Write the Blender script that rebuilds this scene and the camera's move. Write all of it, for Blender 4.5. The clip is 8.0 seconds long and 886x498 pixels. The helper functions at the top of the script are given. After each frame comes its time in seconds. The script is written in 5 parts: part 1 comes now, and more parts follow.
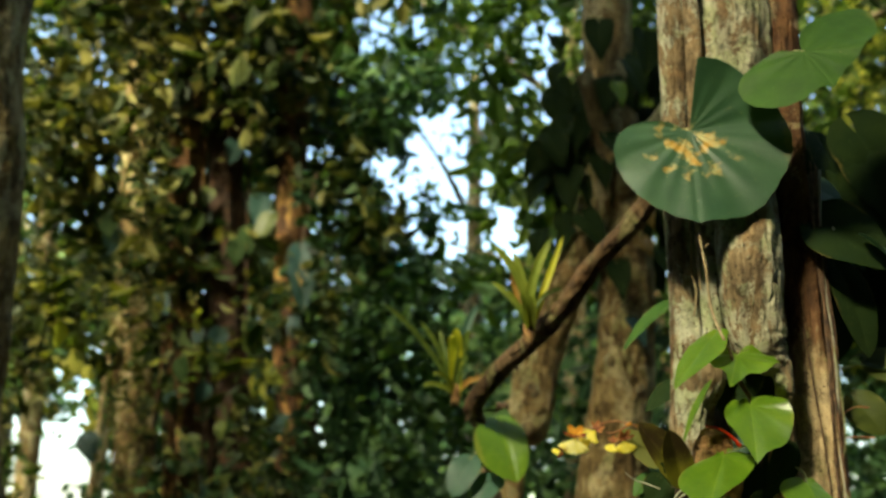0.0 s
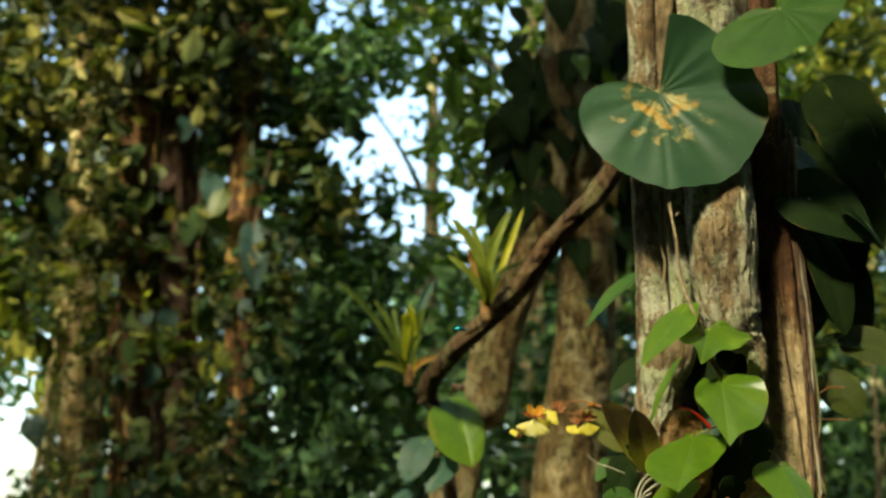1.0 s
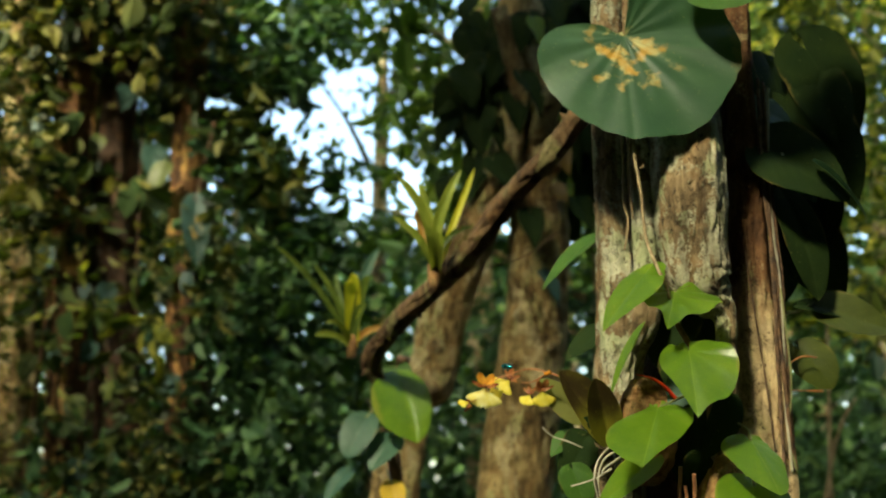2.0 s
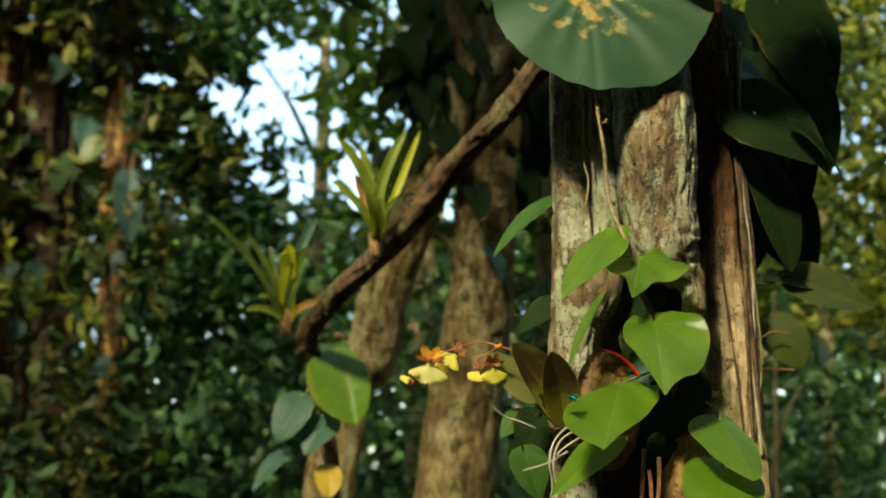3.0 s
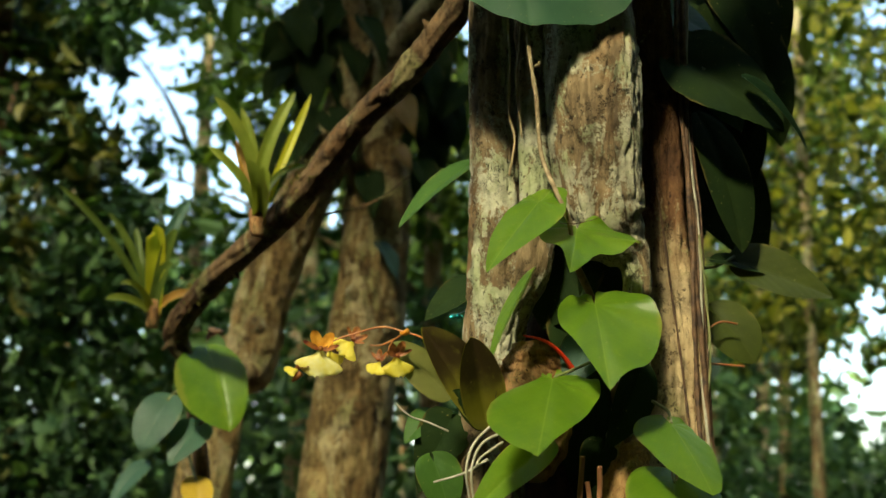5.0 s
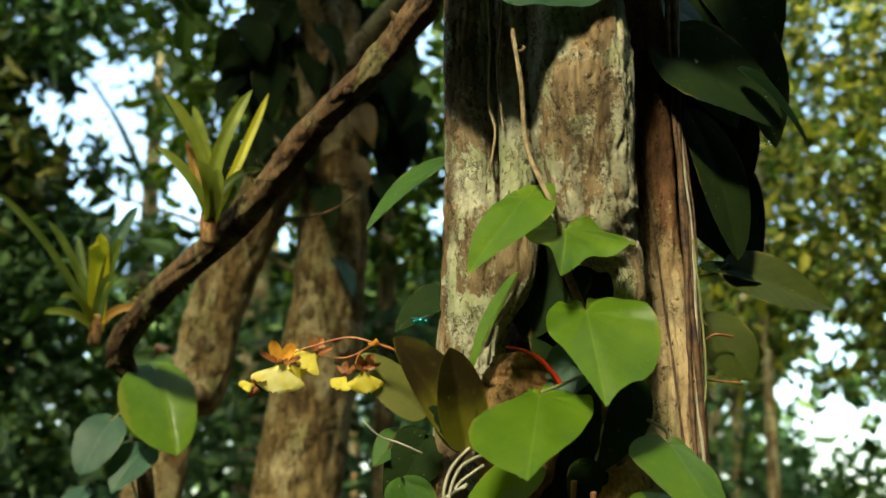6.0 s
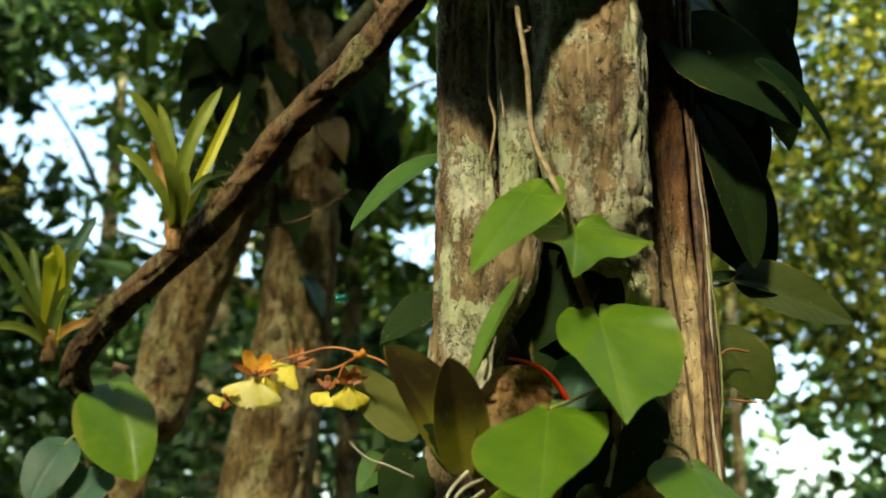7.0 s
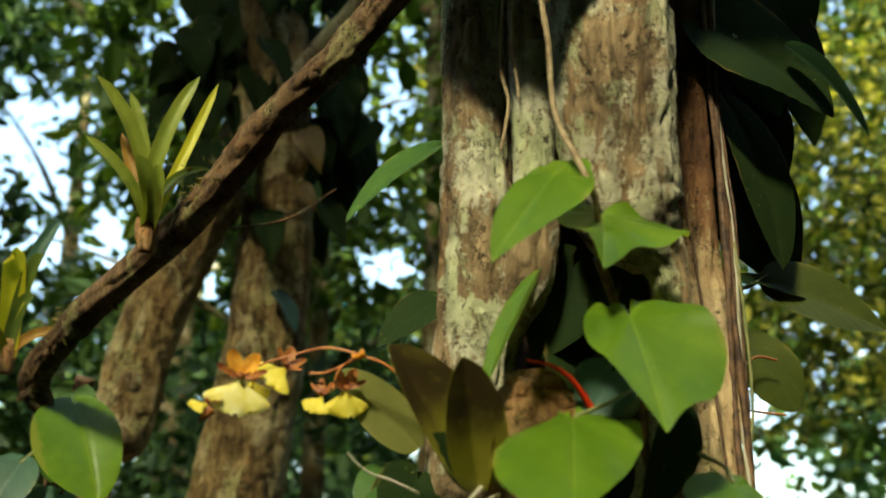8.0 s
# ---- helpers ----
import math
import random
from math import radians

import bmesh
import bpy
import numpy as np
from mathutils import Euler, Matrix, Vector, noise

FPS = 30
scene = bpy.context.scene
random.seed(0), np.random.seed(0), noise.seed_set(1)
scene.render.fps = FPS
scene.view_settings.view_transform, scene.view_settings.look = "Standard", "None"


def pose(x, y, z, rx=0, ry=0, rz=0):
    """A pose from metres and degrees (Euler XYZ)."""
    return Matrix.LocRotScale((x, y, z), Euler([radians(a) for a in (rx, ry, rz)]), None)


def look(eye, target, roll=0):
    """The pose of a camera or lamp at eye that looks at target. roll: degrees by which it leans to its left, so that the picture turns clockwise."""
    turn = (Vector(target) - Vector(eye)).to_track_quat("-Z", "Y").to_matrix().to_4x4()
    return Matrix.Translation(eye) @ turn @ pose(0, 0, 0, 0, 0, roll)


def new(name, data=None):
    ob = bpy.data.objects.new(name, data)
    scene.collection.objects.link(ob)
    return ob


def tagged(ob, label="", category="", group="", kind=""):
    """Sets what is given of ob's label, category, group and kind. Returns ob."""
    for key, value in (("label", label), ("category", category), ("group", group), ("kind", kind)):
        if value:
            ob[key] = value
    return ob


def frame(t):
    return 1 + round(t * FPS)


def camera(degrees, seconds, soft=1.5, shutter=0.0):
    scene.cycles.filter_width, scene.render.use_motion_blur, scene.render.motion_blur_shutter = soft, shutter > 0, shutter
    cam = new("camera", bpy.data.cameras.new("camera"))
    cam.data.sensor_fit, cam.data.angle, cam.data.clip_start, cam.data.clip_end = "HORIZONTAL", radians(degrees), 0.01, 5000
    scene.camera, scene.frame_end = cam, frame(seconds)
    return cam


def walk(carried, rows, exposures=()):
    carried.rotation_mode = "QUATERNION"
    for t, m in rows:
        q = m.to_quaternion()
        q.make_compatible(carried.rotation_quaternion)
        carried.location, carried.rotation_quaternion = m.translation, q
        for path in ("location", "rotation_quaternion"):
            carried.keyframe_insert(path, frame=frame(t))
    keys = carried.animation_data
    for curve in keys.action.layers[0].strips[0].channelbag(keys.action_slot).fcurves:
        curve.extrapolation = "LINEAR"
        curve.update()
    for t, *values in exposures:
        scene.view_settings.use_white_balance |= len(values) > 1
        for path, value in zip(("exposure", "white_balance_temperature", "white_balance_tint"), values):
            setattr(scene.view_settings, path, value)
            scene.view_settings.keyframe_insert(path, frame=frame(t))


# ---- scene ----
cam = camera(40.0, 8.0, soft=1.5)
cam.data.dof.use_dof = True
cam.data.dof.focus_distance = 0.98
cam.data.dof.aperture_fstop = 8.3
PATH = [
    (0, (0.0281, -0.0776, 1.5749), (-0.0631, 1.8651, 2.041), 0.56),
    (0.5, (0.0292, -0.0259, 1.5738), (-0.0283, 1.9197, 2.0335), 0.62),
    (1, (0.0295, 0.0298, 1.5753), (0.0083, 1.979, 2.0223), 0.64),
    (1.5, (0.0312, 0.0903, 1.5748), (0.0507, 2.043, 2.0069), 0.64),
    (3, (0.0372, 0.2794, 1.573), (0.1971, 2.2327, 1.9717), 0.85),
    (3.5, (0.038, 0.3373, 1.5729), (0.252, 2.2858, 1.9701), 0.96),
    (4, (0.0391, 0.3919, 1.5738), (0.3085, 2.333, 1.9733), 0.75),
    (4.5, (0.0419, 0.4415, 1.574), (0.3525, 2.3744, 1.9834), 0.83),
    (6, (0.0443, 0.587, 1.5776), (0.4716, 2.4842, 2.0445), 0.64),
    (6.5, (0.0446, 0.6378, 1.5782), (0.5025, 2.5211, 2.0718), 0.71),
    (7, (0.0432, 0.6821, 1.5796), (0.5286, 2.5528, 2.0946), 0.70),
    (7.5, (0.0414, 0.7282, 1.5807), (0.5556, 2.5852, 2.1164), 0.67),
    (8, (0.0382, 0.7716, 1.5793), (0.5783, 2.6148, 2.1369), 0.82),
]
walk(cam, [(t, look(eye, target, roll)) for t, eye, target, roll in PATH], [(0, 2.30, 6750, 0), (8, 2.30, 6750, 0)])

# ---- light ----
SUN_FROM = Vector((-0.38, -0.655, 0.65)).normalized()
world = bpy.data.worlds.new("sky")
scene.world = world
world.use_nodes = True
wt = world.node_tree
sky = wt.nodes.new("ShaderNodeTexSky")
sky.sky_type = "NISHITA"
sky.sun_disc = False
sky.sun_elevation = math.asin(SUN_FROM.z)
sky.sun_rotation = math.atan2(SUN_FROM.x, SUN_FROM.y)
sky.dust_density = 2.5
sky.ozone_density = 0.4
wt.nodes["Background"].inputs["Strength"].default_value = 0.14
wt.links.new(sky.outputs[0], wt.nodes["Background"].inputs["Color"])
sun = new("sun", bpy.data.lights.new("sun", "SUN"))
sun.data.energy = 4.6
sun.data.angle = radians(11.0)
sun.data.color = (1.0, 0.88, 0.64)
sun.matrix_world = look(SUN_FROM * 30, (0, 0, 0))


# ---- materials ----
class Nodes:
    """A short hand for building one node material."""

    def __init__(self, name, rough=0.6, spec=0.4):
        self.m = bpy.data.materials.new(name)
        self.m.use_nodes = True
        self.t = self.m.node_tree
        self.b = self.t.nodes["Principled BSDF"]
        self.b.inputs["Roughness"].default_value = rough
        self.b.inputs["Specular IOR Level"].default_value = spec

    def node(self, kind, **values):
        n = self.t.nodes.new(kind)
        for key, value in values.items():
            n.inputs[key].default_value = value
        return n

    def link(self, a, b):
        self.t.links.new(a, b)
        return self

    def coord(self, which="Object", scale=(1, 1, 1)):
        c = self.node("ShaderNodeTexCoord")
        m = self.node("ShaderNodeMapping", Scale=scale)
        self.link(c.outputs[which], m.inputs["Vector"])
        return m.outputs[0]

    def noise(self, vec, scale, detail=4, rough=0.55, distort=0.0):
        n = self.node("ShaderNodeTexNoise", Scale=scale, Detail=detail, Roughness=rough, Distortion=distort)
        self.link(vec, n.inputs["Vector"])
        return n.outputs["Fac"]

    def ramp(self, fac, stops):
        r = self.node("ShaderNodeValToRGB")
        e = r.color_ramp.elements
        while len(e) < len(stops):
            e.new(0.5)
        for el, (p, c) in zip(e, stops):
            el.position = p
            el.color = (*c, 1) if len(c) == 3 else c
        self.link(fac, r.inputs[0])
        return r.outputs[0]

    def mix(self, fac, a, b, mode="MIX"):
        n = self.t.nodes.new("ShaderNodeMixRGB")
        n.blend_type = mode
        for value, sock in ((fac, n.inputs[0]), (a, n.inputs[1]), (b, n.inputs[2])):
            if isinstance(value, (int, float)):
                sock.default_value = value
            elif isinstance(value, tuple):
                sock.default_value = (*value, 1)
            else:
                self.link(value, sock)
        return n.outputs[0]

    def math(self, op, a, b=0.0):
        n = self.t.nodes.new("ShaderNodeMath")
        n.operation = op
        for value, sock in ((a, n.inputs[0]), (b, n.inputs[1])):
            if isinstance(value, (int, float)):
                sock.default_value = value
            else:
                self.link(value, sock)
        return n.outputs[0]

    def step(self, fac, lo, hi):
        n = self.node("ShaderNodeMapRange")
        n.interpolation_type = "SMOOTHSTEP"
        n.inputs["From Min"].default_value, n.inputs["From Max"].default_value = lo, hi
        self.link(fac, n.inputs["Value"])
        return n.outputs[0]

    def bump(self, height, strength=0.3, distance=0.002):
        n = self.node("ShaderNodeBump", Strength=strength, Distance=distance)
        self.link(height, n.inputs["Height"])
        self.link(n.outputs[0], self.b.inputs["Normal"])
        return n.outputs[0]

    def colour(self, c):
        self.link(c, self.b.inputs["Base Color"])
        return self

    def sheer(self, c, share):
        """Lets part of the light through a thin sheet."""
        t = self.node("ShaderNodeBsdfTranslucent")
        if isinstance(c, tuple):
            t.inputs["Color"].default_value = (*c, 1)
        else:
            self.link(c, t.inputs["Color"])
        mixer = self.node("ShaderNodeMixShader", Fac=share)
        out = self.t.nodes["Material Output"]
        self.link(self.b.outputs[0], mixer.inputs[1])
        self.link(t.outputs[0], mixer.inputs[2])
        self.link(mixer.outputs[0], out.inputs["Surface"])
        return self.m


def bark(name, dark, mid, light, lichen, cover=0.5, scale=1.0, bump=0.8, lit_below=None):
    """Bark: streaked brown ground, speckled lichen crusts in two tones, thin broken cracks, pits and stains.
    The last argument is (height, blend, dark, light): below that height the stem is tan, with sunlight painted in."""
    n = Nodes(name, rough=0.88, spec=0.2)
    flat = n.coord("Object")
    tall = n.coord("Object", (1, 1, 0.28))
    streak = n.noise(tall, 95 * scale, 7, 0.72)
    broad = n.noise(flat, 14 * scale, 5, 0.6)
    base = n.ramp(n.mix(0.45, streak, broad), [(0.34, dark), (0.47, mid), (0.62, light)])
    if lit_below:
        z = n.node("ShaderNodeSeparateXYZ")
        n.link(flat, z.inputs[0])
        ragged = n.math("ADD", n.math("MULTIPLY", z.outputs[2], -1.0), n.math("MULTIPLY", n.noise(tall, 42, 5, 0.65), lit_below[1] * 2))
        # ragged upper edge of the painted sunlit part
        bare = n.step(ragged, lit_below[1] - lit_below[0] - lit_below[1] * 0.35, lit_below[1] - lit_below[0] + lit_below[1] * 0.35)
        base = n.mix(bare, base, n.ramp(n.mix(0.5, streak, broad), [(0.33, lit_below[2]), (0.62, lit_below[3])]))
    rust = n.step(n.noise(flat, 23 * scale, 5, 0.65), 0.5, 0.66)
    base = n.mix(n.math("MULTIPLY", rust, 0.5), base, tuple(0.72 * a + 0.28 * c for a, c in zip(mid, (0.42, 0.17, 0.04))))
    patch = n.noise(n.coord("Object", (1, 1, 0.55)), 19 * scale, 7, 0.66, 0.6)
    fine = n.noise(flat, 260 * scale, 4, 0.75)
    mask = n.step(n.mix(0.2, patch, fine), 0.56 - 0.13 * cover, 0.605 - 0.13 * cover)
    tone = n.noise(flat, 75 * scale, 6, 0.75)
    grey = n.ramp(tone, [(0.3, tuple(0.5 * a for a in lichen)), (0.52, lichen), (0.72, tuple(min(1, 1.3 * a) for a in lichen))])
    green = n.step(n.noise(flat, 17 * scale, 4, 0.6, 0.5), 0.46, 0.6)
    grey = n.mix(n.math("MULTIPLY", green, 0.6), grey, tuple(0.72 * a * c for a, c in zip(lichen, (0.86, 1.06, 0.62))))
    col = n.mix(n.math("MULTIPLY", mask, 0.86), base, grey)
    warp = n.node("ShaderNodeTexNoise", Scale=60 * scale, Detail=6, Roughness=0.7)
    n.link(flat, warp.inputs["Vector"])
    wob = n.mix(0.035, n.coord("Object", (1, 1, 0.4)), warp.outputs["Color"])
    vor = n.node("ShaderNodeTexVoronoi", Scale=105 * scale)
    vor.feature = "DISTANCE_TO_EDGE"
    n.link(wob, vor.inputs["Vector"])
    width = n.math("MULTIPLY", n.noise(flat, 70 * scale, 4), 0.11)
    rim = n.step(n.math("SUBTRACT", vor.outputs["Distance"], width), -0.045, 0.012)
    here = n.step(n.noise(flat, 34 * scale, 4, 0.6), 0.45, 0.60)
    cut = n.mix(here, (1, 1, 1), rim)
    col = n.mix(n.math("MULTIPLY", n.math("SUBTRACT", 1.0, cut), 0.78), col, tuple(0.5 * a for a in dark))
    pits = n.step(n.noise(n.coord("Object", (1, 1, 0.6)), 190 * scale, 3, 0.6), 0.61, 0.68)
    col = n.mix(n.math("MULTIPLY", pits, 0.8), col, dark)
    stain = n.step(n.noise(n.coord("Object", (1, 1, 0.12)), 38 * scale, 4), 0.54, 0.70)
    col = n.mix(n.math("MULTIPLY", stain, 0.5), col, dark)
    n.colour(col)
    h = n.math("ADD", n.math("MULTIPLY", streak, 0.7), n.math("MULTIPLY", n.mix(0.5, mask, fine), 0.4))
    h = n.math("ADD", h, n.math("MULTIPLY", cut, 0.9))
    n.bump(h, bump, 0.004)
    return n.m


def leaf_green(name, dark, light, under, vein, share=0.35, rough=0.38, rib=7.0, spots=0.0, spec=0.45, young=0.0):
    n = Nodes(name, rough=rough, spec=spec)
    uv = n.node("ShaderNodeTexCoord")
    sep = n.node("ShaderNodeSeparateXYZ")
    n.link(uv.outputs["UV"], sep.inputs[0])
    side = n.math("ABSOLUTE", n.math("SUBTRACT", sep.outputs[0], 0.5))
    flat = n.coord("Object")
    col = n.ramp(n.noise(flat, 28, 4), [(0.3, dark), (0.7, light)])
    col = n.mix(n.math("MULTIPLY", n.step(n.noise(flat, 160, 2), 0.55, 0.8), 0.25), col, under)
    wave = n.math("SINE", n.math("MULTIPLY", n.math("SUBTRACT", sep.outputs[1], n.math("MULTIPLY", side, 0.85)), rib * 6.283))
    lines = n.step(wave, 0.86, 1.0)
    middle = n.step(n.math("MULTIPLY", side, -1.0), -0.010, -0.002)
    veins = n.math("MAXIMUM", n.math("MULTIPLY", lines, 0.12), middle)
    col = n.mix(n.math("MULTIPLY", veins, 0.32), col, vein)
    aged = n.step(n.noise(flat, 17, 4, 0.6), 0.52, 0.75)
    col = n.mix(n.math("MULTIPLY", aged, 0.30), col, tuple(min(1, 1.25 * a) for a in under))
    edge = n.step(n.math("ADD", n.math("MULTIPLY", side, 2.0), n.math("MULTIPLY", n.noise(flat, 90, 3), 0.25)), 1.02, 1.12)
    col = n.mix(n.math("MULTIPLY", edge, 0.5), col, tuple(0.5 * a + 0.5 * c for a, c in zip(under, (0.30, 0.20, 0.06))))
    fleck = n.step(n.noise(flat, 330, 2, 0.5), 0.70, 0.76)
    col = n.mix(n.math("MULTIPLY", fleck, 0.45), col, (0.34, 0.30, 0.10))
    if young:
        foot = n.step(n.math("SUBTRACT", n.math("MULTIPLY", n.noise(flat, 60, 3), 0.3), sep.outputs[1]), -0.50, -0.10)
        col = n.mix(n.math("MULTIPLY", foot, young), col, under)
    if spots:
        d = n.node("ShaderNodeVectorMath")
        d.operation = "DISTANCE"
        n.link(uv.outputs["UV"], d.inputs[0])
        d.inputs[1].default_value = (0.5, 0.53, 0)
        ring = n.step(n.math("MULTIPLY", d.outputs["Value"], -1.0), -0.34, -0.1)
        blot = n.step(n.math("ADD", n.noise(flat, 38, 3, 0.5), n.math("MULTIPLY", ring, 0.28)), 0.72, 0.84)
        pale = n.ramp(n.noise(flat, 60, 2), [(0.4, (0.50, 0.27, 0.03)), (0.65, (0.50, 0.46, 0.20))])
        col = n.mix(n.math("MULTIPLY", n.math("MULTIPLY", blot, ring), spots), col, pale)
    n.colour(col)
    n.bump(n.math("ADD", n.math("MULTIPLY", wave, 0.1 if spots else 0.35), n.math("MULTIPLY", n.noise(flat, 120, 3), 1.6)), 0.10, 0.0012)
    t = n.mix(0.5, col, under)
    return n.sheer(n.mix(1.0, t, (1.5, 1.5, 1.0), "MULTIPLY"), share)


def foliage(name, dark, mid, light, share=0.35, rough=0.55):
    n = Nodes(name, rough=rough, spec=0.25)
    g = n.node("ShaderNodeNewGeometry")
    big = n.noise(n.coord("Object"), 1.3, 2)
    f = n.mix(0.45, g.outputs["Random Per Island"], big)
    col = n.ramp(f, [(0.22, dark), (0.52, mid), (0.86, light)])
    n.colour(col)
    return n.sheer(n.mix(1.0, col, (1.4, 1.5, 0.7), "MULTIPLY"), share)


def plain(name, a, b, rough=0.5, scale=60, spec=0.4, share=0.0, bump=0.2):
    n = Nodes(name, rough=rough, spec=spec)
    v = n.coord("Object")
    f = n.noise(v, scale, 4)
    col = n.ramp(f, [(0.35, a), (0.65, b)])
    n.colour(col)
    n.bump(f, bump, 0.001)
    return n.sheer(col, share) if share else n.m


BARK = bark("pale_flaking_bark", (0.035, 0.025, 0.016), (0.165, 0.118, 0.062), (0.35, 0.26, 0.145), (0.45, 0.45, 0.33), 0.55)
BARK_PALE = bark("lichen_crusted_bark", (0.030, 0.022, 0.014), (0.165, 0.118, 0.062), (0.35, 0.26, 0.145), (0.47, 0.46, 0.32), 0.80)
# the tan below 1.80 m carries the sun on the lower stem
BARK_WARM = bark("reddish_bark", (0.026, 0.013, 0.008), (0.11, 0.055, 0.026), (0.25, 0.135, 0.060), (0.40, 0.31, 0.18), 0.12, lit_below=(1.80, 0.08, (0.24, 0.155, 0.07), (0.70, 0.56, 0.32)))
BARK_FAR = bark("brown_bark", (0.03, 0.022, 0.012), (0.14, 0.105, 0.05), (0.32, 0.25, 0.12), (0.40, 0.37, 0.23), 0.5, 0.6)
# the orange lichen tone here stands in for sunlit patches on dark trunks
BARK_HUNG = bark("dark_red_sun_patched_bark", (0.015, 0.009, 0.006), (0.042, 0.022, 0.011), (0.20, 0.10, 0.036), (0.46, 0.26, 0.09), 0.35, 0.45)
BARK_BEHIND = bark("golden_brown_bark", (0.026, 0.017, 0.009), (0.17, 0.115, 0.045), (0.48, 0.36, 0.16), (0.52, 0.44, 0.24), 0.45, 0.8)
BARK_BRANCH = bark("branch_bark", (0.018, 0.012, 0.008), (0.085, 0.052, 0.026), (0.21, 0.14, 0.07), (0.24, 0.21, 0.10), 0.4, 1.2)
CORE = bark("near_black_wood", (0.015, 0.01, 0.007), (0.05, 0.03, 0.02), (0.10, 0.06, 0.035), (0.12, 0.1, 0.07), 0.1)
STUB = bark("rotten_wood", (0.06, 0.030, 0.014), (0.30, 0.16, 0.065), (0.52, 0.32, 0.14), (0.3, 0.2, 0.1), 0.1, 1.5)
LEAF = leaf_green("philodendron_leaf", (0.064, 0.145, 0.009), (0.125, 0.225, 0.014), (0.22, 0.29, 0.022), (0.28, 0.37, 0.06), 0.34, 0.30, spec=0.45)
LEAF_BIG = leaf_green("spotted_leaf", (0.020, 0.060, 0.026), (0.034, 0.084, 0.034), (0.045, 0.10, 0.04), (0.05, 0.105, 0.048), 0.12, 0.42, 6, 0.75)
# the orange blotches put warm light on a bluish leaf into its colour
ORANGE_LIT = leaf_green("orange_lit_leaf", (0.02, 0.07, 0.05), (0.04, 0.11, 0.08), (0.16, 0.10, 0.03), (0.3, 0.14, 0.03), 0.35, 0.5, 5, 0.9)
LEAF_MID = leaf_green("dull_green_leaf", (0.030, 0.080, 0.012), (0.055, 0.125, 0.018), (0.09, 0.16, 0.02), (0.12, 0.2, 0.05), 0.25, 0.55, spec=0.18)
# near-black copy of the green leaf: deep shade is put into its colour
LEAF_SHADED = leaf_green("shade_painted_leaf", (0.010, 0.022, 0.007), (0.019, 0.034, 0.008), (0.03, 0.045, 0.010), (0.035, 0.06, 0.02), 0.08, 0.75, spec=0.06)
LEAF_TEAL = leaf_green("bluish_leaf", (0.028, 0.075, 0.048), (0.05, 0.115, 0.07), (0.06, 0.12, 0.065), (0.14, 0.2, 0.13), 0.2, 0.5, spec=0.25)
ORCHID_LEAF = leaf_green("orchid_leaf", (0.018, 0.011, 0.005), (0.044, 0.030, 0.008), (0.26, 0.25, 0.025), (0.02, 0.02, 0.008), 0.2, 0.42, 0.5, young=0.8)
ORCHID_UNDER = leaf_green("orchid_leaf_underside", (0.20, 0.19, 0.012), (0.30, 0.28, 0.02), (0.36, 0.34, 0.03), (0.1, 0.1, 0.02), 0.3, 0.45, 0.5)
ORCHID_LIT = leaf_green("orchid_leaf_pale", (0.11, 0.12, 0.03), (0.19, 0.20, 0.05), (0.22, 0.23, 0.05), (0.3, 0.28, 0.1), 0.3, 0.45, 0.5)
BROM = leaf_green("bromeliad_leaf", (0.105, 0.15, 0.018), (0.21, 0.25, 0.035), (0.30, 0.34, 0.04), (0.25, 0.3, 0.06), 0.3, 0.4, 0.5)
BROM_DARK = leaf_green("bromeliad_green_leaf", (0.045, 0.085, 0.014), (0.11, 0.16, 0.025), (0.2, 0.24, 0.03), (0.15, 0.2, 0.05), 0.3, 0.45, 0.5)
BROM_GOLD = leaf_green("bromeliad_yellow_leaf", (0.36, 0.36, 0.015), (0.55, 0.52, 0.03), (0.6, 0.55, 0.04), (0.5, 0.45, 0.05), 0.5, 0.45, 0.5)
LEAF_OLIVE = leaf_green("olive_leaf", (0.035, 0.05, 0.008), (0.065, 0.085, 0.012), (0.1, 0.11, 0.02), (0.1, 0.12, 0.03), 0.2, 0.5, spec=0.3)
BROM_RED = leaf_green("bromeliad_old_leaf", (0.18, 0.08, 0.012), (0.30, 0.17, 0.025), (0.34, 0.2, 0.03), (0.4, 0.2, 0.05), 0.3, 0.5, 0.5)
STEM = plain("green_stem", (0.13, 0.16, 0.05), (0.26, 0.25, 0.11), 0.5)
WOODY = plain("woody_vine", (0.18, 0.13, 0.07), (0.36, 0.29, 0.17), 0.8, 130, 0.2, 0, 0.6)
DARK_VINE = plain("dark_vine", (0.035, 0.02, 0.012), (0.16, 0.09, 0.045), 0.6, 120, 0.4, 0, 0.6)
ROOT = plain("pale_root", (0.28, 0.27, 0.19), (0.46, 0.44, 0.34), 0.6)
RED = plain("red_stem", (0.75, 0.03, 0.01), (0.88, 0.07, 0.02), 0.3, 50, 0.5, 0.15)
YELLOW = plain("yellow_petal", (0.78, 0.66, 0.06), (0.86, 0.78, 0.16), 0.5, 120, 0.3, 0.5)
CREAM = plain("pale_yellow_lip", (0.82, 0.74, 0.16), (0.88, 0.85, 0.42), 0.5, 90, 0.3, 0.5)
ORANGE = plain("orange_sepal", (0.62, 0.25, 0.02), (0.80, 0.42, 0.06), 0.5, 160, 0.3, 0.35)
MAROON = plain("maroon_sepal", (0.12, 0.02, 0.015), (0.36, 0.15, 0.03), 0.5, 160, 0.3, 0.2)
FOL_NEAR = foliage("near_foliage", (0.02, 0.045, 0.008), (0.05, 0.10, 0.014), (0.16, 0.22, 0.03))
